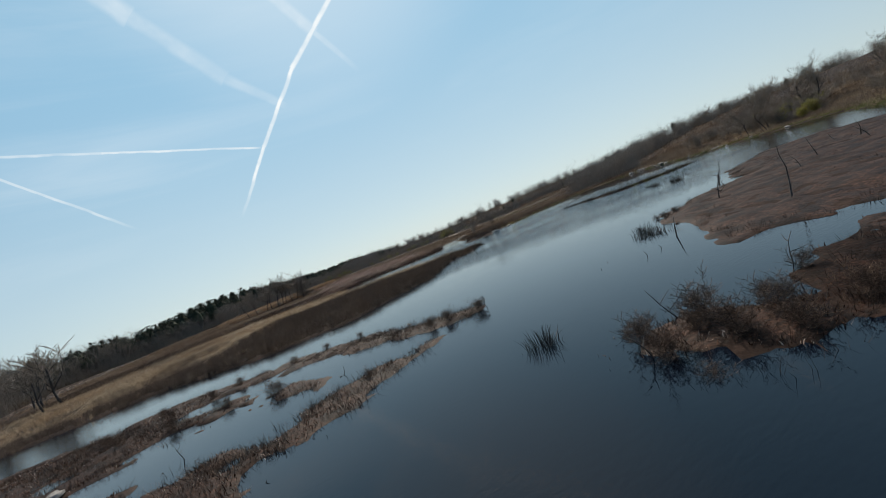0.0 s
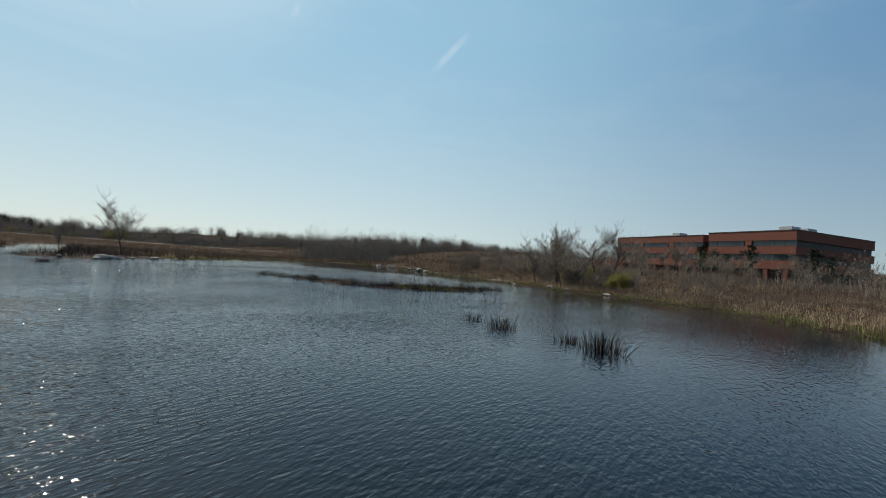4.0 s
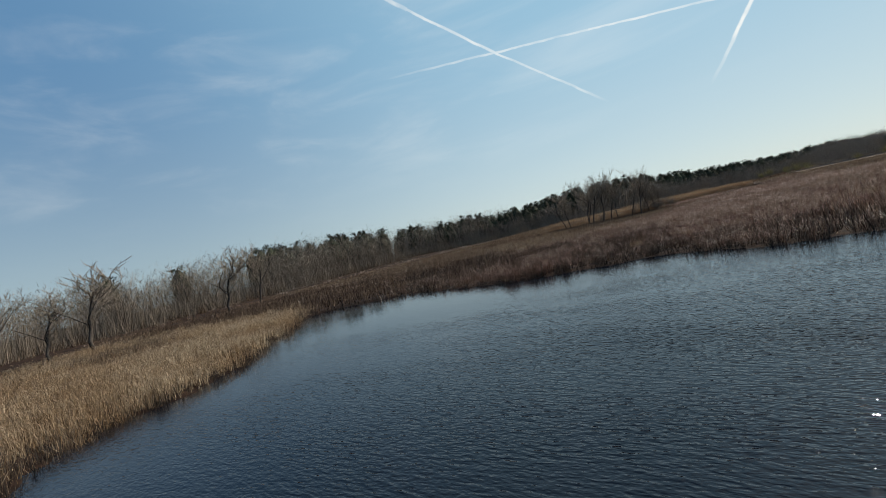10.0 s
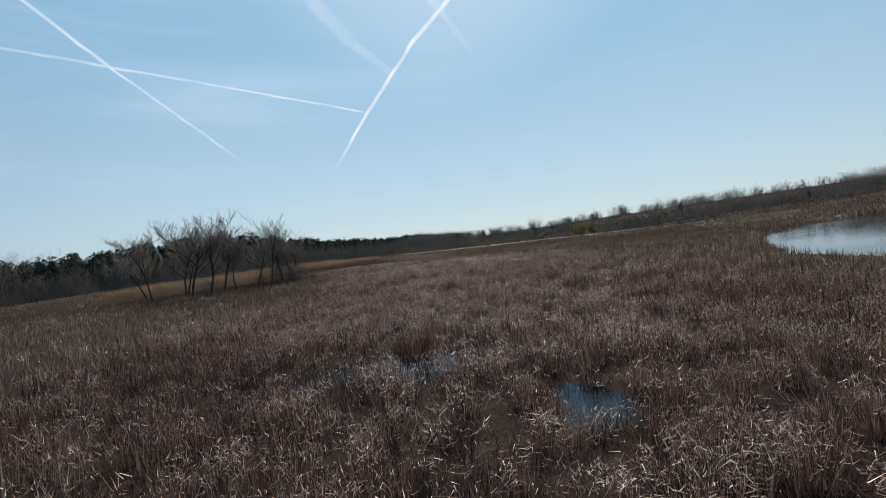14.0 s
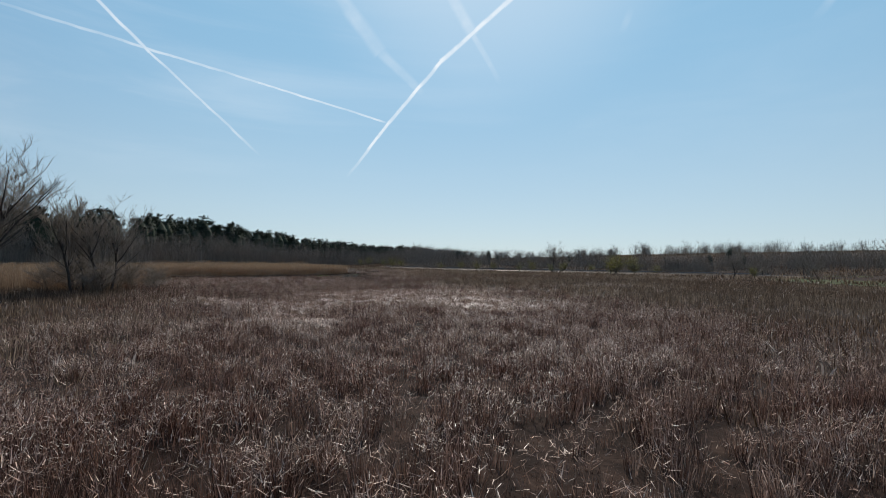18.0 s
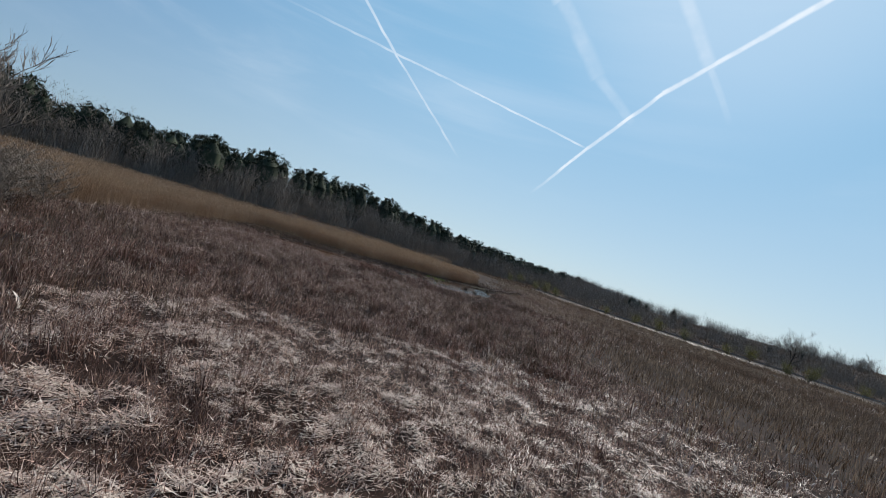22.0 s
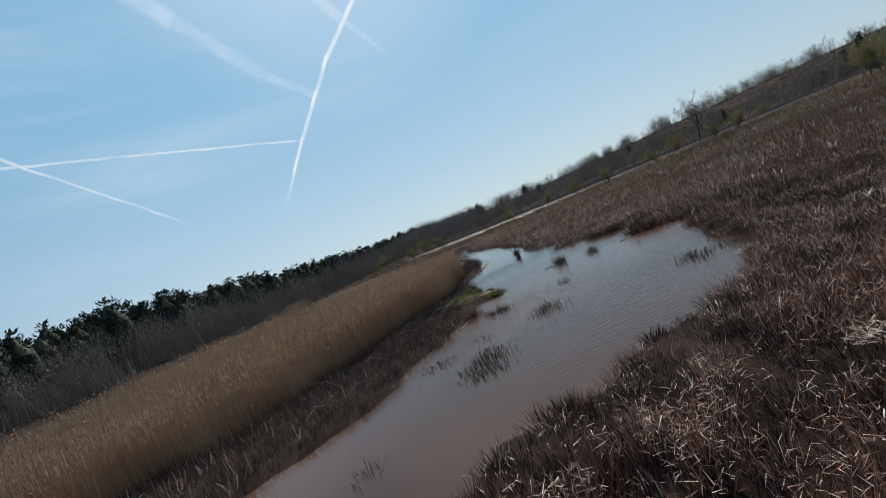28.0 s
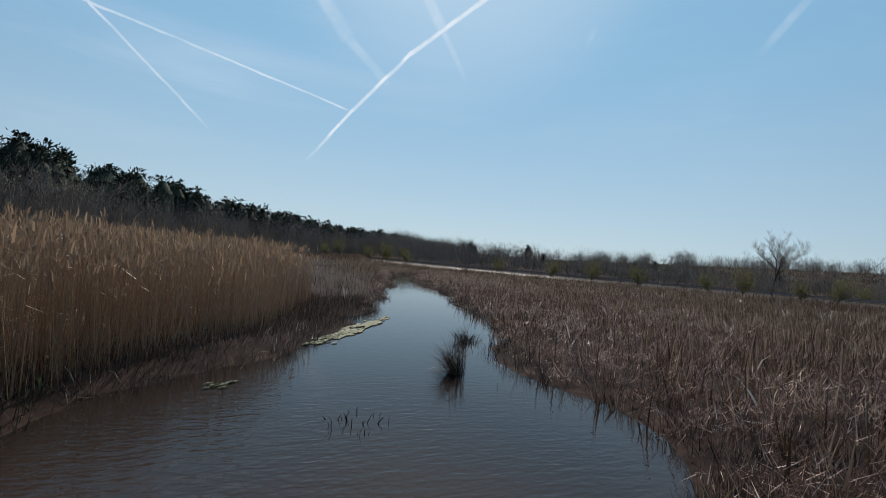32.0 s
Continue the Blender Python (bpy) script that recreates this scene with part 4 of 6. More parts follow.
def golden_reach(x, y):
    """1 on the sunlit bank by the notch, 0 on the dark tongue to its south."""
    return np.clip((y - 41 + 0.35 * (x + 8)) / 7, 0, 1) * (x < -6) * np.clip((x + 62 + 30 * (patchy(x, y, 16, 115) - 0.5)) / 14, 0.25, 1) + 0.7 * np.clip((-46 - x + 26 * (patchy(x, y, 14, 117) - 0.5)) / 8, 0, 1) * np.clip((y - 22) / 8, 0, 1)


def west_bank(x, y):
    return marsh_mask(x, y) * (y < 92) * (x < 2) * np.interp(x, [-84, -50], [0.22, 1.0]) * (1 - (x > -50) * (y > 88))


WB = (-105, 4, 0, 100)
stand("golden_cattail_bed", WB, 75, 1.05, 0.026, 0.34, MAT["golden"], "sunlit golden-brown cattails along the lake's west bank",
      lambda x, y: west_bank(x, y) * golden_reach(x, y).clip(0, 1) * np.where(patchy(x, y, 13, 51) > 0.6, 0.2, 1), straight=True, tuft=14, spread=0.2)
stand("golden_leaves", WB, 36, 1.1, 0.03, 0.5, MAT["golden"], "bent golden-brown cattail leaves",
      lambda x, y: west_bank(x, y) * golden_reach(x, y).clip(0, 1) * np.where(patchy(x, y, 13, 51) > 0.6, 0.2, 1) * np.where(noise2(x, y, 1.6, 53) > 0.4, 1, 0.2), (0.5, 1.7), tuft=16, spread=0.22, fan=0.2)
stand("west_bank_brush", WB, 55, 1.25, 0.022, 0.34, MAT["weed"], "grey-brown brush on the west bank",
      lambda x, y: west_bank(x, y) * (golden_reach(x, y) >= 0.4) * np.where(patchy(x, y, 13, 51) > 0.6, 0.8, 0.06), straight=True, tuft=14, spread=0.22)
crowns("golden_tops", WB, 50, 1.15, 0.024, MAT["golden"], "bent golden-brown leaf tops on the west bank",
       lambda x, y: west_bank(x, y) * golden_reach(x, y).clip(0, 1) * np.where(patchy(x, y, 13, 51) > 0.6, 0.2, 1), (0.2, 0.55), (0.4, 2.2))
for kind, many, mat in (("tongue_brush", 55, "brush"), ("tongue_weeds", 40, "weed")):
    stand(kind, WB, many, 1.1, 0.02, 0.34, MAT[mat], "dense dark brown brush on the tongue of land",
          lambda x, y: west_bank(x, y) * (golden_reach(x, y) < 0.4), straight=True, tuft=18, spread=0.22, fan=0.15)
stand("west_bank_cattails", WB, 7, 1.1, 0.03, 0.45, MAT["golden"], "dead tan cattails among the west bank's brush",
      lambda x, y: west_bank(x, y) * np.where(golden_reach(x, y) < 0.4, 0.12 * np.clip((-44 - x) / 10, 0, 1), 0.5), (0.3, 1.5))


def creek_east(x, y, reach, least):
    edge = np.interp(y, [268, 300, 330, 360], [-6, 2, 8, 14])
    return marsh_mask(x, y) * np.clip(1.3 - (x - np.interp(y, [270, 300, 330, 360], [4, 8, 14, 20])) / reach, least, 1) * (x > edge)


stand("creek_bank_cattails", (-6, 60, 266, 372), 50, 0.5, 0.013, 0.5, MAT["stems"], "dead brown cattails along the creek's bank", lambda x, y: creek_east(x, y, 28, 0.06),
      straight=True, tuft=14, spread=0.16)
stand("creek_bank_brush", (-6, 60, 266, 372), 95, 0.5, 0.014, 0.45, MAT["brush"], "brown brush mixed into the creek bank's cattails", lambda x, y: creek_east(x, y, 28, 0.06) * np.where(patchy(x, y, 7, 97) > 0.45, 1, 0.35),
      straight=True, tuft=14, spread=0.18, fan=0.15)
crowns("creek_bank_bent", (-6, 60, 266, 372), 60, 0.62, 0.014, MAT["cattail"], "bent dead cattail leaves along the creek", lambda x, y: creek_east(x, y, 24, 0.04), (0.2, 0.5), (0.4, 1.8))
crowns("creek_bank_straw", (-6, 60, 266, 372), 16, 0.6, 0.01, MAT["straw"], "bleached bent leaves on the creek's bank",
       lambda x, y: creek_east(x, y, 22, 0.03) * np.clip(patchy(x, y, 3, 29) * 4 - 1.5, 0.1, 1))
stand("creek_edge_rush", (-40, 24, 256, 365), 16, 0.55, 0.02, 0.4, MAT["rush"], "dark rushes standing along the creek's waterline",
      lambda x, y: (water_depth(x, y) < 0.3) * (water_depth(x, y) > -0.7) * (phrag_depth(x, y) < 0) * ~inside(HEADLAND, x, y), straight=True, tuft=12, spread=0.18)


def tall_reed(name, zone, density, keep, w, leaf=1.0):
    """Thin upright canes with leaf shreds on their upper half and a nodding plume on some."""
    xy = scatter(*zone, density, keep)
    n = len(xy)
    h = 2.95 * rng.uniform(0.66, 1.06, n) * (0.82 + 0.34 * patchy(xy[:, 0], xy[:, 1], 6, 61))
    z, lean, turn = lift(xy), np.abs(rng.normal(0, 0.15, n)), rng.uniform(0, 6.28, n)
    v, f = spears(xy, z, h, w * rng.uniform(0.7, 1.3, n), lean, turn, rng)
    put(name, mesh_from(name, v, f, MAT["phragmites"]), label="tall tan common reed standing in a dense wall", category="reeds", kind="stuff")
    root, tips = np.column_stack([xy, z]), v.reshape(-1, 3, 3)[:, 2]
    k = rng.random(n) < 0.6 * leaf
    t = root[k] + (tips - root)[k] * rng.uniform(0.35, 0.9, (k.sum(), 1))
    v1, f1 = spears(t[:, :2], t[:, 2], rng.uniform(0.2, 0.5, len(t)), w * rng.uniform(0.8, 1.6, len(t)), rng.uniform(0.3, 1.9, len(t)), rng.uniform(0, 6.28, len(t)), rng)
    put(name + "_leaves", mesh_from(name + "_leaves", v1, f1, MAT["phragmites"]), label="dry tan leaf shreds on the tall reeds", category="reeds", kind="stuff")
    k = rng.random(n) < 0.34
    t = tips[k] - np.array([0, 0, 0.2])
    v2, f2 = blades(t[:, :2], t[:, 2], rng.uniform(0.2, 0.4, len(t)), np.maximum(w * 1.6, rng.uniform(0.02, 0.05, len(t))), rng.uniform(0.1, 0.5, len(t)), rng.uniform(0.3, 1.2, len(t)))
    put(name + "_plumes", mesh_from(name + "_plumes", v2, f2, MAT["plume"]), label="feathery tan seed plumes on the tall reeds", category="reeds", kind="stuff")


def creek_side(x, y):
    """The reed bed's open edge, towards the creek and the marsh."""
    return np.clip(1.25 - phrag_depth(x, y) / 13, 0.12, 1) * (phrag_depth(x, y) > 0) * (x > -40)


tall_reed("tall_reed_edge", (-42, 4, 228, 335), 105, creek_side, 0.016)
tall_reed("tall_reed_bed", (-86, 4, 224, 334), 14, lambda x, y: (phrag_depth(x, y) > 3) * 1.0, 0.04, 0.6)
tall_reed("tall_reed_far", (-90, -20, 330, 430), 1.6, lambda x, y: (hill(x, y) < 1.2) * (patchy(x, y, 30, 74) > 0.47), 0.14)


# ---- trees ----
def grow(r, height, limbs, levels, spread, trunk_r, up=0.35, trunk_part=0.42, wiggle=0.12, bole=2):
    """Segments of a bare tree: arrays p0, p1, r0, r1 and level."""
    seg = []

    def branch(p, d, length, rad, level):
        n = (5, 4, 3, 2, 1)[level]
        for i in range(n):
            d = d + Vector((r.gauss(0, wiggle), r.gauss(0, wiggle), up * 0.12 * level))
            d.normalize()
            q = p + d * (length / n)
            r1 = rad * (1 - (0.45 if level == 0 else 0.62) * (i + 1) / n)
            seg.append((p.copy(), q.copy(), rad * (1 - (0.45 if level == 0 else 0.62) * i / n), r1, level))
            if level < levels and (level > 0 or i >= bole):
                kids = limbs if level == 0 else 2
                for _ in range(kids):
                    if level and r.random() < 0.3:
                        continue
                    a = r.uniform(0, 2 * math.pi)
                    side = Vector((math.cos(a), math.sin(a), r.uniform(-0.1, 0.5)))
                    nd = (d * (1 - spread) + side * spread * (1.25 if level == 0 else 1.0) + Vector((0, 0, up * 0.4))).normalized()
                    s = p.lerp(q, r.random())
                    branch(s, nd, length * r.uniform(0.42, 0.66) * (1.2 if level == 0 else 0.95), r1 * r.uniform(0.35, 0.6), level + 1)
            p = q
    branch(Vector((0, 0, -0.15)), Vector((r.gauss(0, 0.08), r.gauss(0, 0.08), 1)), height * trunk_part * 1.35, trunk_r, 0)
    top = sorted(s[1].z for s in seg)[int(len(seg) * 0.985)]
    k = height / top
    p0 = np.array([s[0] for s in seg]) * k
    p1 = np.array([s[1] for s in seg]) * k
    return p0, p1, np.array([s[2] for s in seg]), np.array([s[3] for s in seg]), np.array([s[4] for s in seg])


def ribbons(p0, p1, w, r):
    """Flat tapering twigs."""
    n = len(p0)
    side = r.normal(0, 1, (n, 3))
    side *= (w / np.linalg.norm(side, axis=1))[:, None]
    v = np.stack([p0 - side, p0 + side, p1], 1).reshape(-1, 3)
    return v, [np.arange(n)[:, None] * 3 + np.array([[0, 1, 2]])]


def bare_tree(name, seed, height, limbs=3, spread=0.55, trunk_r=0.16, levels=4, haze=None, label="", twig_min=0.011, up=0.35, trunk_part=0.42, wiggle=0.12):
    r = random.Random(seed)
    p0, p1, r0, r1, lv = grow(r, height, limbs, levels, spread, trunk_r, up, trunk_part, wiggle, 1 if trunk_part < 0.3 else 2)
    r0, r1 = np.maximum(r0, twig_min), np.maximum(r1, twig_min * 0.7)
    root = new(name)
    for pn, k, mat, sides in (("trunk", lv <= 1, MAT["bark"], 6), ("crown", lv >= 2, MAT["twig"], 3)):
        if k.any():
            v, f = prisms(p0[k], p1[k], r0[k], r1[k], sides)
            put(pn, mesh_from(pn, v, f, mat, sides > 3), root)
    if height > 7:
        # the finest twigs, a spray at each limb's end
        k = lv >= levels - 1
        a, b = np.repeat(p1[k], 2, 0), np.repeat(p1[k] - p0[k], 2, 0)
        b = b / (np.linalg.norm(b, axis=1)[:, None] + 1e-6) + rng.normal(0, 0.5, b.shape) + np.array([0, 0, 0.25])
        v, f = ribbons(a, a + b * rng.uniform(0.03, 0.07, (len(a), 1)) * height * 0.6, np.full(len(a), twig_min * 0.5), rng)
        put("twig_spray", mesh_from("twig_spray", v, f, MAT["twig"]), root)
    if haze:
        k = lv >= 3
        m = np.repeat(p1[k], 3, 0) + rng.normal(0, 0.12, (k.sum() * 3, 3))
        v, f = blades(m[:, :2], m[:, 2], rng.uniform(0.1, 0.3, len(m)), rng.uniform(0.03, 0.07, len(m)), rng.uniform(0, 1.5, len(m)), 0.4)
        put("foliage", mesh_from("foliage", v, f, MAT[haze]), root)
    return tagged(root, label, "tree")


TREES = [bare_tree("bare_tree", 3, 13, 3, 0.5, 0.2, label="tall leafless grey tree at the edge of the marsh", twig_min=0.022),
         bare_tree("bare_tree", 8, 12, 4, 0.62, 0.18, label="leafless grey tree with a spreading rounded crown", twig_min=0.022),
         bare_tree("bare_tree", 14, 11, 3, 0.45, 0.15, label="slim leafless tree with upright grey limbs", twig_min=0.024),
         bare_tree("leaning_tree", 21, 8, 3, 0.7, 0.17, 3, label="crooked half-dead tree with few twisted limbs", wiggle=0.3, twig_min=0.035)]
SHRUBS = [bare_tree("shrub", 31, 4.2, 6, 0.75, 0.05, 3, label="leafless grey-brown shrub with many thin stems", trunk_part=0.22, twig_min=0.017),
          bare_tree("shrub", 37, 3.0, 6, 0.8, 0.04, 3, haze="willow", label="shrub budding yellow-green at the water's edge", trunk_part=0.2)]


COPSE_TREE = bare_tree("bare_tree", 52, 15.5, 4, 0.55, 0.26, 4, label="large leafless dark grey tree in the copse", twig_min=0.018)
ISLET_SHRUB = bare_tree("marsh_shrub", 44, 1.25, 7, 0.85, 0.022, 3, label="low tangled leafless dark shrub on the islet", twig_min=0.007, trunk_part=0.2, wiggle=0.25)


def plant(proto, x, y, s=1.0, turn=None, label="", group="", tilt=0.0):
    z = float(ground_height(np.array([float(x)]), np.array([float(y)]))[0])
    turn = random.uniform(0, 360) if turn is None else turn
    ob = copy_thing(proto, Matrix.Translation((x, y, z)) @ pose(0, 0, 0, tilt, 0, turn) @ Matrix.Scale(s, 4))
    return tagged(ob, label, group=group)


def move_proto(proto, x, y, s=1.0, turn=0):
    z = float(ground_height(np.array([float(x)]), np.array([float(y)]))[0])
    proto.matrix_basis = Matrix.Translation((x, y, z)) @ pose(0, 0, 0, 0, 0, turn) @ Matrix.Scale(s, 4)


random.seed(5)
# the copse west of the marsh's middle
for k, (x, y, h) in enumerate([(-43, 208, 1.3), (-35, 214, 1.1), (-31, 226, 0.95), (-49, 212, 1.25), (-52, 222, 1.2), (-57, 216, 1.3), (-37.5, 206, 1.0), (-62, 226, 1.2), (-30.5, 222.5, 1.05), (-28.4, 226.5, 0.85)]):
    plant(TREES[k % 3], x, y, h, group="copse trees")
for x, y, h in [(-24, 227.5, 0.7), (-28, 222, 0.7), (-25, 231, 0.9), (-36, 228, 0.9), (-45, 215, 0.8), (-28, 223, 1.0), (-29, 226, 1.15), (-27, 229.5, 0.95), (-31, 224, 1.1), (-33, 228, 1.15), (-30, 231.5, 1.0)]:
    plant(SHRUBS[0], x, y, h, group="copse shrubs")
for x, y, h in [(-41, 211, 1.02), (-28.6, 224.6, 0.75), (-45.6, 205.5, 1.0)]:
    plant(COPSE_TREE, x, y, h, group="copse trees")
move_proto(COPSE_TREE, -31.2, 209.6, 1.0, 120)
stand("copse_brush", (-64, -22, 201, 234), 30, 1.5, 0.03, 0.28, MAT["brush"], "dark brush under the copse's trees",
      lambda x, y: np.exp(-(((x + 42) / 16) ** 2 + ((y - 216 - 0.3 * (x + 42)) / 9) ** 2) ** 2) * np.where(patchy(x, y, 6, 99) > 0.4, 1, 0.2), straight=True, tuft=16, spread=0.35, fan=0.15)
# low shrubs on the islets, mud and spit
for piece in ISLET_SHRUB.children:
    piece.data.materials[0] = MAT["brush"]
move_proto(ISLET_SHRUB, -34.6, -21.2, 0.7, 20)
for x, y, h in [(-36, -20, 1.1), (-35.4, -21.4, 0.9), (-37.2, -19.2, 1.0), (-34, -20.2, 0.8), (-40.5, -12, 0.9), (-43, -10.5, 1.0), (-45.5, -9.5, 1.1), (-49.5, -8.4, 1.2), (-51.5, -8.8, 1.1), (-54, -9.8, 1.2), (-56.5, -11.5, 1.1),
                (-46.5, -17, 0.8), (-33, -37, 1.2), (-30, -36.4, 1.1), (-35, -36.2, 1.0), (-28.6, -38.4, 1.0), (-31.6, -38.6, 0.9), (-20.4, -24.6, 0.7), (-21.4, -25.6, 0.7), (-19.2, -23.8, 0.6),
                (-36.6, -36.4, 1.7), (-36, -35, 1.5), (-35, -37.4, 1.6), (-34.2, -36, 1.9), (-33.6, -37.6, 1.6), (-36.8, -37.8, 1.3), (-35.4, -34.4, 1.4),
                (-34.4, -38.6, 1.3), (-32.4, -39, 1.4), (-31, -39.8, 1.5), (-58, -9.5, 1.2), (-55, -7.4, 1.1), (-53, -14, 1.2), (-50, -14.6, 1.1), (-47, -17.4, 1.4), (-49, -26.6, 1.0), (-53, -26, 1.1), (-42.4, -24.2, 0.8),
                (27.4, 40, 0.9), (27.4, 34, 1.0), (28.4, 29, 0.9), (30.4, 25, 1.0), (32, 22.6, 1.1), (35.4, 21.4, 0.9), (27.4, 37, 0.7), (38, 20.8, 1.0), (41, 20.6, 0.9),
                (-15.8, -19.4, 0.9), (-17.3, -19.8, 0.8), (-13.4, -19, 0.7), (-16.4, -20.8, 1.0), (-14.6, -20.4, 0.8), (29.3, 13, 0.9), (17.8, 8.4, 0.7)]:
    plant(ISLET_SHRUB, x, y, 0.68 * h, group="islet shrubs")
# two trees on the boulder point
move_proto(TREES[1], 24.2, 75, 0.72, 40)
move_proto(TREES[2], 16.6, 76, 0.42, 10)
for x, y, h in [(36, 80, 0.45), (45, 87, 0.5), (53, 95, 0.5), (62, 101, 0.55), (30, 78, 0.4)]:
    plant(TREES[2], x, y, h, group="strip trees")
# west bank
move_proto(TREES[3], -96.5, 74.6, 1.4, 30)
for k, (x, y, h) in enumerate([(-103, 68, 1.1), (-95.4, 80, 1.3), (-107, 101, 1.15), (-116, 49, 1.35), (-112, 112, 1.4), (-112, 55, 1.3), (-120, 125, 1.3)]):
    plant(TREES[(0, 3, 2)[k % 3]], x, y, h, group="west bank trees")
# east shore below the office building
move_proto(TREES[0], 78, 21, 0.75, 0)
for k, (x, y, h) in enumerate([(82, 12, 1.15), (87, 16, 1.3), (77, 13, 0.9), (110, 2, 1.0), (116, 10, 1.1), (94, 36, 0.8), (99, 44, 0.75), (100, 54, 0.7), (80, 17, 1.2), (83, 23, 1.15), (76, 25, 1.0), (86, 28, 1.1), (79, 22, 1.15), (73, 19, 0.9), (98, 8, 1.0), (90, 48, 0.6), (104, 62, 0.6), (112, 80, 0.65), (130, 97, 0.95), (104, -8, 0.8), (96, -30, 0.8),
                               (122, 12, 0.7), (118, 112, 0.6), (140, 110, 0.8)]):
    plant(TREES[k % 3], x, y, h, group="east shore trees")
for k in range(34):
    t = random.random()
    x, y = np.interp(t, [0, 0.3, 0.6, 1], [50, 66, 72, 106]), np.interp(t, [0, 0.3, 0.6, 1], [-14, 8, 24, 72])
    plant(SHRUBS[k % 5 == 0], x + random.uniform(3, 26), y + random.uniform(-4, 4), random.uniform(0.6, 1.2), group="east shore shrubs")
move_proto(SHRUBS[0], 74, 16, 1.2)
move_proto(SHRUBS[1], 70, 10, 0.9)
stand("shore_brush", (36, 175, -60, 118), 14, 1.7, 0.04, 0.35, MAT["weed"], "grey-brown brush on the east shore",
      lambda x, y: (water_depth(x, y) < -1) * (x > 36) * (x - 0.5 * np.clip(y, 0, 100) < 128) * np.where(patchy(x, y, 12, 87) > 0.42, 1, 0.2), tuft=12, spread=0.4, straight=True, fan=0.2)
stand("shore_grass", (30, 130, -60, 112), 20, 0.5, 0.05, 0.6, MAT["green"], "yellow-green grass along the east shore",
      lambda x, y: (water_depth(x, y) < -0.1) * (x > 30) * np.where(water_depth(x, y) > -7, 1, 0.12) * (x - y * 0.5 < 70), tuft=8, spread=0.25)
stand("shore_straw", (30, 165, -60, 112), 12, 0.9, 0.05, 0.4, MAT["golden"], "tan dead grass on the east shore",
      lambda x, y: (water_depth(x, y) < -1.5) * (x > 30) * np.where(patchy(x, y, 9, 89) > 0.45, 1, 0.35) * (x - y * 0.5 < 120), tuft=9, spread=0.35, straight=True, fan=0.2)

stand("slope_brush", (90, 270, -150, 150), 1.6, 1.7, 0.16, 0.4, MAT["field"], "brown dead weeds over the slope beside the office building",
      lambda x, y: (hill(x, y) > 1.0) * 1.0, straight=True, tuft=10, spread=0.8, fan=0.2)


# ---- far woods, one mesh a kind ----
def wood_line(points, spacing, depth, r):
    """Places along a wavering edge and up to depth metres behind it (to the left of its direction)."""
    res = []
    for (x0, y0), (x1, y1) in zip(points, points[1:]):
        ln = math.hypot(x1 - x0, y1 - y0)
        nx, ny = -(y1 - y0) / ln, (x1 - x0) / ln
        for _ in range(int(ln * depth / spacing ** 2)):
            t, d = r.random(), depth * r.random() ** 1.3
            res.append((x0 + (x1 - x0) * t + nx * d + r.uniform(-3, 3), y0 + (y1 - y0) * t + ny * d + r.uniform(-3, 3)))
    return res


FAR = []
for seed in range(7):
    rr = random.Random(100 + seed)
    p0, p1, r0, r1, lv = grow(rr, 1.0, 3, 3, 0.58, 0.012, 0.3, 0.45)
    keep = (lv < 2) | (np.random.default_rng(seed).random(len(lv)) < np.where(lv == 2, 0.6, 0.16))
    FAR.append((p0[keep], p1[keep], r0[keep], r1[keep], lv[keep]))


def far_wood(name, places, tall, label, thick=1.0, mat="twig", wisps=120, under=40, fill=(0.1, 0.42)):
    r = np.random.default_rng(len(places) + 7)
    chunks = []
    for x, y in places:
        p0, p1, r0, r1, lv = FAR[r.integers(len(FAR))]
        h = (tall(x, y) if callable(tall) else tall) * r.uniform(0.7, 1.12)
        a = r.uniform(0, 6.28)
        m = np.array([[math.cos(a), -math.sin(a), 0], [math.sin(a), math.cos(a), 0], [0, 0, 1]]) * h
        m[:2] *= r.uniform(0.8, 1.2)
        base = np.array([x, y, float(ground_height(np.array([x]), np.array([y]))[0])])
        q0, q1 = p0 @ m.T + base, p1 @ m.T + base
        k = lv == 0
        chunks.append(prisms(q0[k], q1[k], np.maximum(r0[k] * h, 0.05), np.maximum(r1[k] * h, 0.035), 4))
        chunks.append(ribbons(q0[~k], q1[~k], np.maximum(r0[~k] * h, 0.05 * thick), r))
        if wisps:
            k = np.where(lv >= 1)[0]
            c = q1[r.choice(k, wisps)] + r.normal(0, 0.045 * h, (wisps, 3))
            half = wisps // 2
            e = r.normal(0, 1, (half, 3))
            e *= (r.uniform(0.6, 1.0, half) / np.linalg.norm(e, axis=1))[:, None]
            c[:half] = base + e * np.array([0.24, 0.24, 0.33]) * h + np.array([0, 0, 0.6 * h])
            u = base + np.column_stack([r.normal(0, 3.0, (under, 2)), np.zeros(under)])
            chunks.append(spears(u[:, :2], u[:, 2] - 0.3, h * r.uniform(*fill, under), thick * r.uniform(0.04, 0.11, under), np.abs(r.normal(0, 0.45, under)), r.uniform(0, 6.28, under), r))
            chunks.append(spears(c[:, :2], c[:, 2] - 0.03 * h, h * r.uniform(0.04, 0.09, wisps), thick * r.uniform(0.05, 0.11, wisps), r.uniform(0, 1.5, wisps), r.uniform(0, 6.28, wisps), r))
    v, f = join(chunks)
    return put(name, mesh_from(name, v, f, MAT[mat]), label=label, category="trees", kind="stuff")


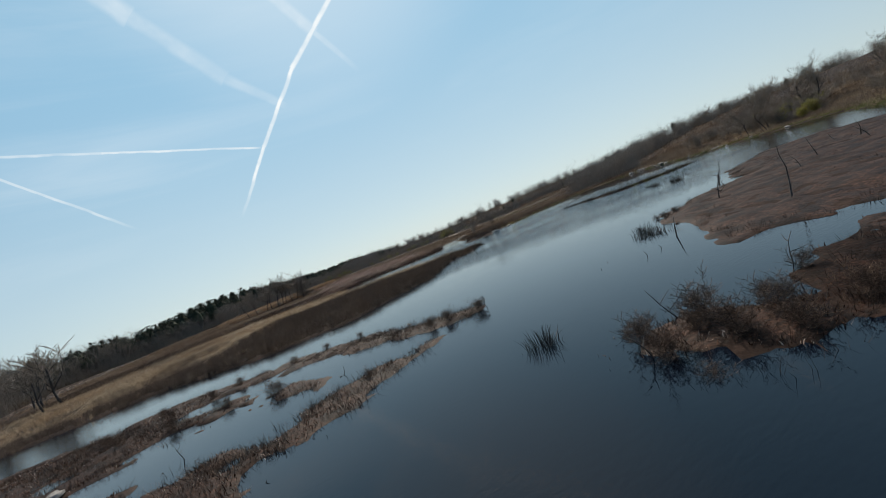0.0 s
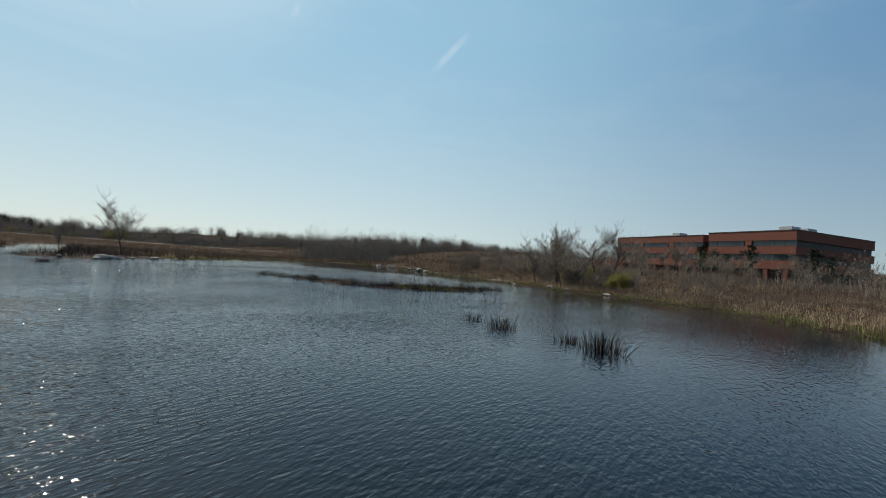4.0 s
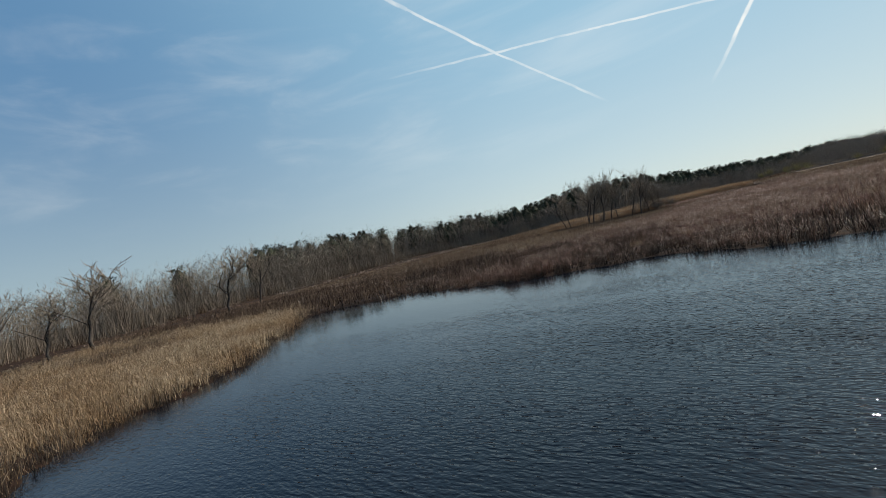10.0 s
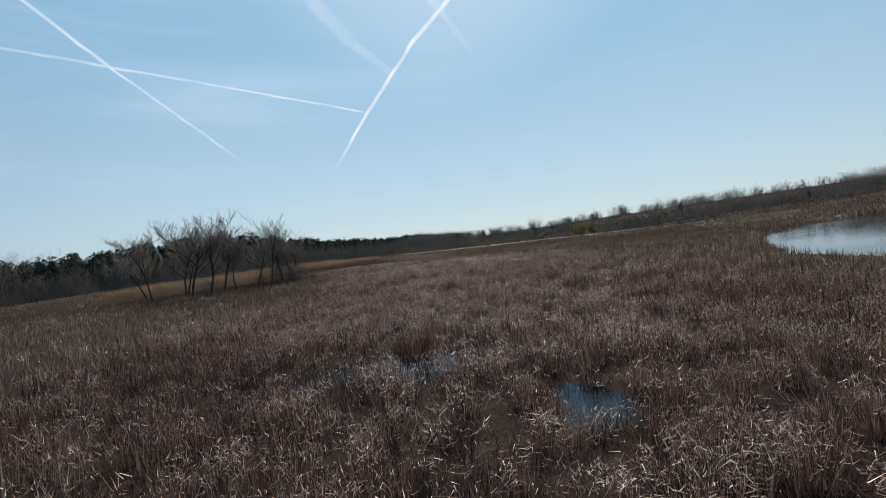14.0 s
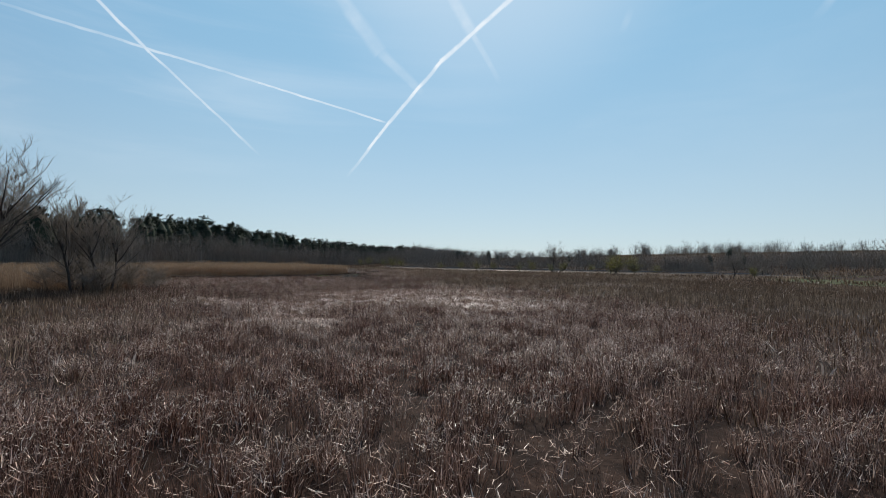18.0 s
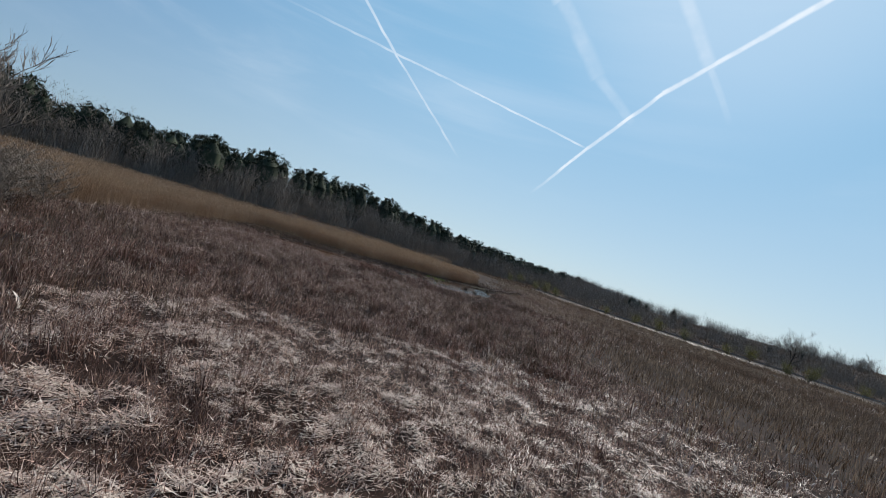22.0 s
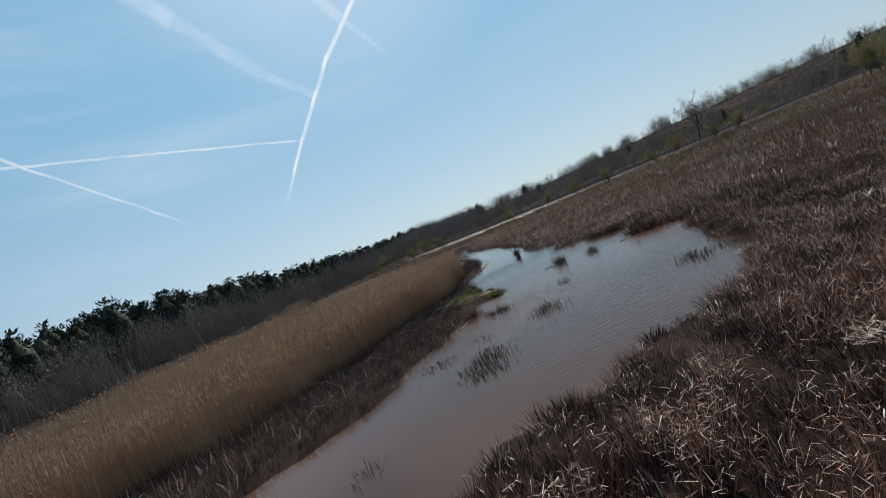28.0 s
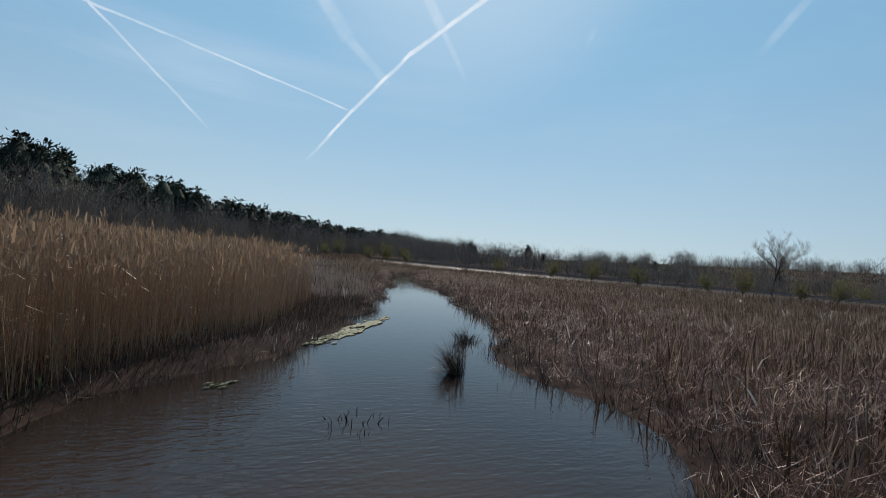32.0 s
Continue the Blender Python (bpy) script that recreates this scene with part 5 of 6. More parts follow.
def far_pines(name, places, tall, label, core=1.0, rep=14):
    r = np.random.default_rng(len(places) + 3)
    chunks = []
    for x, y in places:
        h = (tall(x, y) if callable(tall) else tall) * r.uniform(0.78, 1.1)
        z = float(ground_height(np.array([x]), np.array([y]))[0])
        lx, ly = r.normal(0, 0.4, 2)
        chunks.append(prisms([(x, y, z - 0.3)], [(x + lx, y + ly, z + h * 0.97)], 0.016 * h, 0.004 * h, 4))
        chunks.append(prisms([(x, y, z + 0.12 * h), (x, y, z + 0.42 * h), (x, y, z + 0.7 * h)], [(x, y, z + 0.42 * h), (x, y, z + 0.7 * h), (x + lx, y + ly, z + 0.9 * h)],
                              np.array([0.06, 0.19, 0.16]) * h * core, np.array([0.19, 0.16, 0.03]) * h * core, 6))
        # boughs in loose whorls, each a flat spray of needle tufts
        n = 46
        u = r.random(n) ** 0.9
        rad = h * (0.29 * np.sqrt(np.clip(1.02 - ((u - 0.3) / 0.72) ** 2, 0, 1)) + 0.01) * r.uniform(0.5, 1.15, n)
        a = r.uniform(0, 6.28, n)
        hz = z + h * (0.14 + 0.83 * u)
        out = np.repeat(rad, rep) * r.uniform(0.25, 1.0, n * rep)
        aa = np.repeat(a, rep) + r.normal(0, 0.3, n * rep)
        cx = x + lx * 0.5 + out * np.cos(aa)
        cy = y + ly * 0.5 + out * np.sin(aa)
        cz = np.repeat(hz, rep) + 0.12 * out + r.normal(0, 0.016 * h, n * rep)
        v, f = spears(np.column_stack([cx, cy]), cz, h * r.uniform(0.025, 0.055, n * rep), h * r.uniform(0.02, 0.04, n * rep), r.uniform(0.2, 1.5, n * rep), aa + r.normal(0, 0.7, n * rep), r)
        chunks.append((v, f))
    v, f = join(chunks)
    return put(name, mesh_from(name, v, f, MAT["pine"]), label=label, category="trees", kind="stuff")


R0 = random.Random(77)
WEST = [(-105, -60), (-117, 0), (-136, 80), (-146, 150), (-160, 210), (-172, 262), (-140, 308)]
NORTHWEST = [(-140, 308), (-92, 330), (-62, 382), (-34, 424), (10, 482), (58, 556), (118, 652), (180, 748)]
far_wood("west_wood", wood_line(WEST, 5.0, 36, R0) + [(-158 + R0.gauss(0, 12), 322 + R0.gauss(0, 12)) for _ in range(34)], lambda x, y: 15 + 9 * min(max((68 - y) / 18, 0), 1) + 5 * min(max((y - 90) / 120, 0), 1), "leafless grey-brown woods west of the marsh", 1.2, wisps=260, under=170, fill=(0.15, 0.62))
far_wood("northwest_wood", wood_line(NORTHWEST, 6.4, 40, R0), 14, "leafless grey-brown woods below the pines", 1.4, wisps=210, under=150, fill=(0.25, 0.85))
stand("wood_understory", (-200, -96, -60, 330), 2.2, 3.4, 0.16, 0.4, MAT["weed"], "brown brush on the floor of the west woods",
      lambda x, y: (x < np.interp(y, [-60, 0, 80, 150, 210, 262, 308], [-100, -112, -130, -141, -155, -167, -136])) * 1.0, straight=True, tuft=6, spread=0.8)
PINES = [(-182, 268), (-150, 318), (-106, 340), (-78, 392), (-50, 434), (-8, 494), (42, 568), (104, 664), (180, 780)]
far_pines("pine_wood", wood_line(PINES, 5.9, 30, R0), lambda x, y: float(np.interp(x, [-190, -150, -106, -62, -10, 42, 90, 180], [14, 17, 18.5, 20, 18, 15.5, 12, 8])), "dark green pines on the low hill")
far_pines("west_pines", wood_line([(-150, 80), (-158, 150)], 24, 26, R0) + wood_line([(-162, 160), (-166, 190), (-174, 226), (-184, 262), (-150, 318)], 7.5, 26, R0), 19, "scattered dark pines among leafless trees")
EAST = [(110, 680), (60, 560), (50, 500), (92, 450), (150, 402), (190, 352), (222, 300), (236, 225), (300, 180), (500, 160)]
far_wood("east_wood", wood_line(EAST, 9.0, 40, R0), 10.5, "leafless grey woods beyond the road", 1.6, wisps=140, under=120, fill=(0.3, 0.9))
far_wood("river_wood", wood_line([(300, 205), (215, 212), (150, 168), (112, 138)], 6.5, 30, R0), 14, "leafless grey woods along the river", 1.2, wisps=230, under=150, fill=(0.2, 0.75))
far_wood("roadside_wood", wood_line([(x + 12, y + 12) for x, y in ROAD], 8.0, 26, R0), 7.6, "leafless grey trees along the far side of the road", 0.8, wisps=130, under=80, fill=(0.2, 0.8))
far_wood("hill_wood", wood_line([(150, 700), (330, 560), (420, 420), (440, 260), (420, 100), (400, -40)], 13, 50, R0), 14, "far leafless woods on the skyline", 2.2, under=90, fill=(0.4, 1.0))
far_pines("east_pines", [(x + 8, y + 10) for x, y in wood_line(EAST, 30, 44, R0)], lambda x, y: 6.5 + 4 * ((x * 7 + y * 3) % 1.0), "a few dark pines in the far woods")
far_wood("slope_wood", [(x + 9, y) for x, y in wood_line([(84, -34), (98, 0), (112, 34), (128, 70)][::-1], 6.4, 22, R0)], 8.0, "small leafless trees on the slope below the office building", 0.9, wisps=180, under=110, fill=(0.15, 0.6))
far_wood("south_wood", wood_line([(150, -40), (132, -60), (120, -200)], 9, 50, R0), 12, "leafless woods beside the office building", 1.4)


# ---- boulders ----
def boulder_mesh(seed):
    bm = bmesh.new()
    bmesh.ops.create_icosphere(bm, subdivisions=2, radius=0.5)
    for v in bm.verts:
        n = noise.noise(v.co * 2.1 + Vector((seed * 7, 0, 0)))
        v.co *= 1 + 0.45 * n
        v.co.z *= 0.62
        v.co.x *= 1.25
    me = bpy.data.meshes.new("boulder")
    bm.to_mesh(me)
    bm.free()
    me.materials.append(MAT["rock"])
    return me


ROCKS = [boulder_mesh(k) for k in range(4)]


def rock(x, y, s, label="grey-brown granite boulder at the water's edge"):
    z = max(float(ground_height(np.array([float(x)]), np.array([float(y)]))[0]), -0.1)
    ob = put("boulder", ROCKS[random.randrange(4)], label=label, category="boulder", group="shore boulders")
    ob.matrix_basis = pose(x, y, z + 0.12 * s, random.uniform(-12, 12), random.uniform(-12, 12), random.uniform(0, 360)) @ Matrix.Diagonal((s, s * random.uniform(0.7, 1.2), s * random.uniform(0.7, 1.1), 1))
    return ob


for x, y, s in [(19.2, 67.8, 1.7), (20.8, 69.4, 1.5), (18.2, 67.2, 0.9), (22.3, 70.6, 1.1), (28.4, 74.2, 1.2), (24.4, 72.2, 0.7), (33, 76.5, 0.8), (14.6, 68.4, 0.6), (-55, -25, 1.3), (-57.5, -18, 0.9)]:
    rock(x, y, s)
for k in range(46):
    t = random.random()
    x = np.interp(t, [0, 0.25, 0.5, 0.75, 1], [110, 104, 84, 69, 57])
    y = np.interp(t, [0, 0.25, 0.5, 0.75, 1], [98, 79, 54, 27, 3])
    rock(x + random.uniform(-0.6, 1.4), y + random.uniform(-1, 1), random.uniform(0.5, 1.5) * (1.2 if t < 0.5 else 0.7))


# ---- dead wood in the water and on the mud ----
def snag(x, y, h, seed, lean=(0, 0), branches=2, rad=0.07, label="bare dead stump standing in shallow water"):
    r = random.Random(seed)
    pts = [Vector((0, 0, -0.35))]
    d = Vector((lean[0], lean[1], 1)).normalized()
    for _ in range(5):
        d = (d + Vector((r.gauss(0, 0.22), r.gauss(0, 0.22), 0.05))).normalized()
        pts.append(pts[-1] + d * (h + 0.35) / 5)
    p0, p1, r0, r1 = [], [], [], []
    for k in range(5):
        p0.append(pts[k]), p1.append(pts[k + 1]), r0.append(rad * (1 - 0.15 * k)), r1.append(rad * (1 - 0.15 * (k + 1)))
    root = new("dead_snag")
    root.matrix_basis = pose(x, y, 0, 0, 0, 0)
    v, f = prisms(np.array(p0), np.array(p1), np.array(r0), np.array(r1), 6)
    put("stem", mesh_from("stem", v, f, MAT["dead"], True), root)
    for _ in range(branches):
        k = r.randrange(2, 5)
        a = r.uniform(0, 6.28)
        e = Vector((math.cos(a), math.sin(a), r.uniform(0.1, 0.9))).normalized() * h * r.uniform(0.25, 0.5)
        q = pts[k] + e * 0.5
        q2 = pts[k] + e + Vector((r.gauss(0, 0.1), r.gauss(0, 0.1), 0.1)) * h * 0.4
        v, f = prisms(np.array([pts[k], q]), np.array([q, q2]), np.array([rad * 0.5, rad * 0.35]), np.array([rad * 0.35, rad * 0.15]), 5)
        put("branch", mesh_from("branch", v, f, MAT["dead"], True), root)
    return tagged(root, label, "dead wood", "dead snags")


MUD_SNAGS = [(-12.8, -22.8, 3.0, (0.3, 0.1), 1), (-9.6, -21.2, 1.0, (0, 0), 2), (-18.7, -30.6, 3.4, (0.1, 0.05), 0), (-21.0, -30.4, 0.6, (0.7, 0.2), 2),
    (-8.0, -26.1, 1.3, (0, 0), 2), (-4.0, -25.5, 2.0, (0.1, 0), 0), (1.2, -26.8, 1.7, (0.2, 0), 1), (4.2, -25, 1.8, (-0.1, 0.1), 1),
    (7.4, -22, 1.1, (0, 0), 0), (-12.2, -20.0, 0.6, (0.6, 0), 0), (-7.0, -19.8, 1.1, (-0.2, 0), 1), (-5.4, -18, 1.0, (0.3, 0), 1),
    (-1.5, -15.5, 1.2, (0.2, 0.1), 1)]
SHALLOW_SNAGS = [(1.5, -14, 0.8, (0, 0), 1), (-28.7, -25.6, 0.3, (1.2, 0), 0), (-27.4, -25.1, 0.3, (1.0, 0.4), 0), (-28.7, -27.2, 0.28, (1.2, 0.2), 0),
    (-26.4, -27.3, 0.35, (0.5, 0), 0), (-25.2, -27.2, 0.25, (0.3, 0), 0), (-23.2, -26.8, 1.3, (0.2, 0.1), 0), (29.2, 13.2, 0.9, (0.3, 0), 3),
    (30.2, 12.6, 1.3, (0.4, 0.2), 3)]
SPIT_SNAGS = [(28.6, 12.4, 0.7, (1.0, 0), 2), (30.4, 22.6, 1.6, (0.2, 0), 2), (32.8, 23.6, 1.7, (-0.2, 0.2), 3), (29.4, 26, 1.1, (0, 0.2), 2),
    (37, 20.8, 0.9, (0.3, 0), 2), (-48.5, -27.5, 1.1, (0.1, 0), 1), (-51, -22, 0.8, (0.4, 0.1), 2), (-43.5, -21, 0.7, (0.8, 0.2), 3),
    (-36, -19.6, 1.0, (0.3, 0), 2), (-33.8, -20.2, 0.8, (0.5, -0.2), 1), (-34, -35, 1.5, (-0.3, 0.2), 3), (-36.5, -36, 1.2, (-0.4, 0), 3),
    (-30.5, -36.4, 1.4, (0.1, 0.3), 3)]
for k, (x, y, h, ln, b) in enumerate(MUD_SNAGS + SHALLOW_SNAGS + SPIT_SNAGS):
    snag(x, y, h, 300 + k, ln, b, 0.03 if h < 0.5 or k >= len(MUD_SNAGS) + len(SHALLOW_SNAGS) else 0.06)


# ---- tussocks standing in open water ----
def tussock(x, y, h, w, n, mat, label, group, seed, straw=0):
    r = np.random.default_rng(seed)
    off = r.normal(0, w * 0.4, (n, 2))
    turn = np.arctan2(off[:, 1], off[:, 0]) + r.normal(0, 0.5, n)
    v, f = blades(off, -0.12, h * r.uniform(0.4, 1.1, n), r.uniform(0.012, 0.03, n), np.abs(r.normal(0.1, 0.42, n)), r.uniform(0, 0.7, n), turn, r)
    root = new("tussock")
    root.matrix_basis = pose(x, y, 0)
    put("leaves", mesh_from("leaves", v, f, MAT[mat]), root)
    for _ in range(3):
        a, e = r.uniform(0, 6.28), r.uniform(0.2, 1.1)
        base = np.array([[*r.normal(0, w * 0.4, 2), -0.12]])
        tip = base + np.array([[math.cos(a) * math.cos(e), math.sin(a) * math.cos(e), math.sin(e)]]) * h * r.uniform(0.6, 1.0)
        v, f = prisms(base, tip, 0.012, 0.005, 4)
        put("stalk", mesh_from("stalk", v, f, MAT["dead"]), root)
    return tagged(root, label, "tussock", group)


dark = "dark rush tussock standing in open water"
for k, (x, y, h, w, n) in enumerate([(14.4, 5.1, 0.9, 0.8, 90), (15.9, 7.5, 0.6, 0.6, 50), (12.7, -0.2, 1.0, 1.1, 140), (13.6, 1.4, 0.7, 0.6, 60), (-37, -31.4, 0.8, 0.8, 80), (-21.2, -23.2, 0.7, 1.3, 160),
                                     (9.7, 56.2, 0.7, 1.2, 120), (10.6, 57.4, 0.5, 0.7, 40), (4.6, 70.3, 0.45, 1.2, 50), (3.6, 70.8, 0.4, 0.7, 30), (21, 48, 0.4, 0.8, 30), (-19.6, -21.2, 0.7, 0.8, 80)]):
    tussock(x, y, h, w, int(n * 1.8), "rush", dark, "lake tussocks", 500 + k)
CREEK_RUSHES = [(1.9, 288.7, 0.85, 0.55, 110), (3.9, 287.3, 0.6, 0.55, 90), (1.0, 289.0, 0.35, 0.5, 30), (-1.8, 283.0, 0.4, 0.4, 40), (4.6, 283.4, 0.3, 0.35, 16), (-6.2, 283.7, 0.5, 1.0, 150),
    (-10.4, 276.2, 0.34, 1.4, 420), (-9.6, 277.4, 0.32, 1.2, 320), (-5.3, 279.5, 0.4, 1.1, 170), (-8.9, 280.1, 0.25, 1.0, 110), (-11.4, 279.4, 0.3, 1.0, 110), (-10.8, 283, 0.4, 0.8, 60), (0.9, 275.8, 0.45, 1.1, 120)]
UPPER_RUSHES = [(2.4, 275.2, 0.4, 0.8, 70), (-22, 267.8, 0.5, 2.0, 260), (-23.4, 269.6, 0.45, 1.4, 160), (-27.5, 271.2, 0.5, 1.3, 130), (-15.6, 273.2, 0.35, 0.7, 50), (7.7, 306.9, 0.5, 0.5, 60),
    (2.6, 299.8, 0.3, 0.7, 22), (4.0, 296.4, 0.3, 0.5, 16), (5.2, 294.6, 0.35, 0.6, 26), (-7.0, 286.3, 0.4, 0.8, 60)]
for k, (x, y, h, w, n) in enumerate(CREEK_RUSHES + UPPER_RUSHES):
    tussock(x, y, h, w, int(n * 1.8), "rush", "dark rush tussock in the silty creek", "creek tussocks", 600 + k)


def fan_tussock(x, y, h, way, n, seed):
    """Long rush leaves that arch out of one root towards way, in degrees."""
    r = np.random.default_rng(seed)
    root = new("fan_tussock")
    root.matrix_basis = pose(x, y, 0)
    for kind, share, mat in (("leaves", 1.0, "rush"), ("dry_leaves", 0.35, "weed")):
        m = int(n * share)
        turn = radians(way) + r.normal(0, 1.0, m)
        reach = np.clip(np.cos(turn - radians(way)), 0, 1)
        v, f = blades(r.normal(0, 0.1, (m, 2)), -0.1, h * r.uniform(0.55, 1.15, m), r.uniform(0.008, 0.016, m), 0.3 + 1.15 * reach * r.uniform(0.25, 1, m), r.uniform(0.1, 0.7, m), turn, r)
        put(kind, mesh_from(kind, v, f, MAT[mat]), root, "dry brown leaves" if share < 1 else "")
    return tagged(root, "arching dark green-brown rush tussock leaning over the water", "tussock", "creek tussocks")


fan_tussock(5.7, 302.7, 1.15, 175, 260, 71)
fan_tussock(7.5, 306.6, 0.9, 170, 90, 72)


# ---- creek banks ----

def creek_west(x, y):
    """The strip between the creek and the tall reeds."""
    return (water_depth(x, y) < 0.1) * (phrag_depth(x, y) < 1.2) * (x < np.interp(y, [262, 275, 288, 300, 315], [-26, -16, 0, 2, 8])) * (y > 266) * (y < 318)


stand("bank_brush", (-42, 8, 264, 318), 190, 0.8, 0.012, 0.55, MAT["brush"], "dark tangled brush and dead stalks below the tall reeds",
      lambda x, y: creek_west(x, y) * np.where(water_depth(x, y) > -0.7, 0.5, 1) * np.where(inside(HEADLAND, x, y), 0.12, 1), straight=True, tuft=20, spread=0.3, fan=0.2)
stand("bank_rush", (-42, 8, 264, 318), 9, 0.6, 0.016, 0.7, MAT["brush"], "dark broken rushes along the bank",
      lambda x, y: creek_west(x, y) * np.where(inside(HEADLAND, x, y), 0.25, 1), (0, 1.2), tuft=8, spread=0.22)
def straw_mound(x, y):
    """Where the west bank by the headland carries matted straw, 0 to 1."""
    spots = [(-4.0, 290.0, 1.2, 0.6), (-5.4, 291.3, 1.2, 0.6), (-4.4, 292.4, 0.8, 0.5), (-3.0, 290.2, 0.6, 0.4), (-7.5, 289.0, 1.4, 0.8), (-6.2, 293.2, 1.0, 0.6)]
    near = np.maximum.reduce([np.exp(-(((x - a) / sx) ** 2 + ((y - b) / sy) ** 2)) for a, b, sx, sy in spots])
    return np.clip(2.2 * near * (0.1 + 1.5 * noise2(x, y, 0.5, 105)) - 0.5, 0, 1)


def sedge_spot(x, y):
    spots = [(-5.3, 292.5, 0.4), (-4.2, 293.1, 0.4), (-3.5, 293.4, 0.25), (-4.8, 290.7, 0.35), (-4.8, 293.2, 0.3), (-6.6, 291.6, 0.35), (-4.2, 288.4, 0.3), (-6.0, 289.4, 0.3)]
    return np.maximum.reduce([np.exp(-((x - a) ** 2 + (y - b) ** 2) / r ** 2) for a, b, r in spots])


HEAD = (-12, -1.5, 284, 298.5)
stand("headland_straw", HEAD, 700, 0.34, 0.014, 0.3, MAT["golden"], "matted pale straw on the muddy headland",
      lambda x, y: creek_west(x, y) * np.maximum(straw_mound(x, y), 0.03) * (1 - np.clip(2 * sedge_spot(x, y), 0, 1)), (0.2, 1.3), tuft=18, spread=0.2, comb=0.9, lay=1.0)
stand("headland_bleached", HEAD, 200, 0.28, 0.012, 0.3, MAT["straw"], "bleached broken leaves on the straw mounds",
      lambda x, y: creek_west(x, y) * np.maximum(straw_mound(x, y), 0.03), (0.2, 1.3), tuft=10, spread=0.2, comb=0.9, lay=0.9)
stand("headland_brush", HEAD, 420, 0.3, 0.012, 0.5, MAT["rush"], "low dark tangle on the muddy headland",
      lambda x, y: creek_west(x, y) * (1 - 0.8 * straw_mound(x, y)) * np.clip(0.3 + 1.4 * noise2(x, y, 0.6, 107), 0, 1), straight=True, tuft=14, spread=0.2, fan=0.4)
stand("headland_sedge", HEAD, 2200, 0.32, 0.012, 0.5, MAT["sedge"], "bright green sedge cushions on the headland",
      lambda x, y: creek_west(x, y) * np.where(sedge_spot(x, y) > 0.25, sedge_spot(x, y), 0.01), straight=True, tuft=24, spread=0.1, fan=0.3)
stand("bank_litter", (-42, 8, 264, 318), 12, 0.6, 0.011, 0.9, MAT["straw"], "bleached broken reed stalks on the bank",
      lambda x, y: creek_west(x, y) * np.where(patchy(x, y, 4, 91) > 0.55, 1, 0.12) * ~inside(HEADLAND, x, y), (0, 0.6), tuft=6, spread=0.3)
stand("bank_sedge", (-12, 14, 276, 320), 16, 0.4, 0.02, 0.6, MAT["green"], "fresh green sedge tufts on the creek bank",
      lambda x, y: (water_depth(x, y) < -0.1) * (water_depth(x, y) > -1.6) * (patchy(x, y, 2.6, 93) > 0.63), tuft=9, spread=0.12)


def mat_of(name, x, y, sx, sy, turn, mat, label, seed, z=0.015, lift_by=0.014):
    """A thin floating mat of torn, lumpy shreds, thickest in its middle."""
    r = random.Random(int(seed * 10))
    root = None
    for k in range(30):
        size = r.uniform(0.05, 0.24) if k else 0.3
        spot = r.uniform(-1, 1)
        mid = Vector((spot * sx, r.gauss(0, 0.5) * sy * (1.1 - abs(spot)), 0.0009 * k)) if k else Vector((0, 0, 0))
        bm = bmesh.new()
        bmesh.ops.create_circle(bm, cap_ends=True, radius=1, segments=22)
        for v in bm.verts:
            a = math.atan2(v.co.y, v.co.x)
            q = 0.75 + 0.9 * noise.noise(Vector((math.cos(a) * 1.7 + seed + k, math.sin(a) * 1.7, k * 0.7))) + 0.5 * noise.noise(Vector((math.cos(a) * 5, math.sin(a) * 5, seed + k)))
            q = max(q, 0.15)
            v.co = mid + Vector((v.co.x * size * sx * q * 1.2, v.co.y * size * max(sy, 0.4 * sx) * q, 0))
        top = bmesh.ops.extrude_face_region(bm, geom=bm.faces[:])
        for v in [g for g in top["geom"] if isinstance(g, bmesh.types.BMVert)]:
            v.co.z += lift_by * r.uniform(0.3, 1.6)
        if root is None:
            root = part(name, bm, mat, None)
        else:
            part("mat_piece", bm, mat, root)
    tagged(root, label, "floating mat", "floating mats")
    root.matrix_basis = pose(x, y, z - 0.012, 0, 0, turn)
    return root


scum = "pale yellow-green floating algae mat at the bank"
for k, (x, y, sx, sy, a) in enumerate([(-7.7, 284.9, 0.5, 0.25, 40), (-6.8, 286.2, 0.5, 0.22, 30), (-8.5, 284.0, 0.4, 0.18, 45), (-7.4, 285.6, 0.3, 0.15, 30), (-9.9, 283.2, 0.4, 0.18, 50), (-6.2, 287.6, 0.3, 0.15, 10),
                                       (0.2, 302.0, 0.35, 0.14, 40), (3.6, 308.4, 2.2, 0.6, 55), (4.9, 310.7, 1.6, 0.5, 60), (2.5, 306.6, 0.9, 0.4, 50), (6.2, 286.2, 0.9, 0.3, 20)]):
    mat_of("algae_mat", x, y, sx, sy, a, MAT["algae"], scum, k + 1.3)

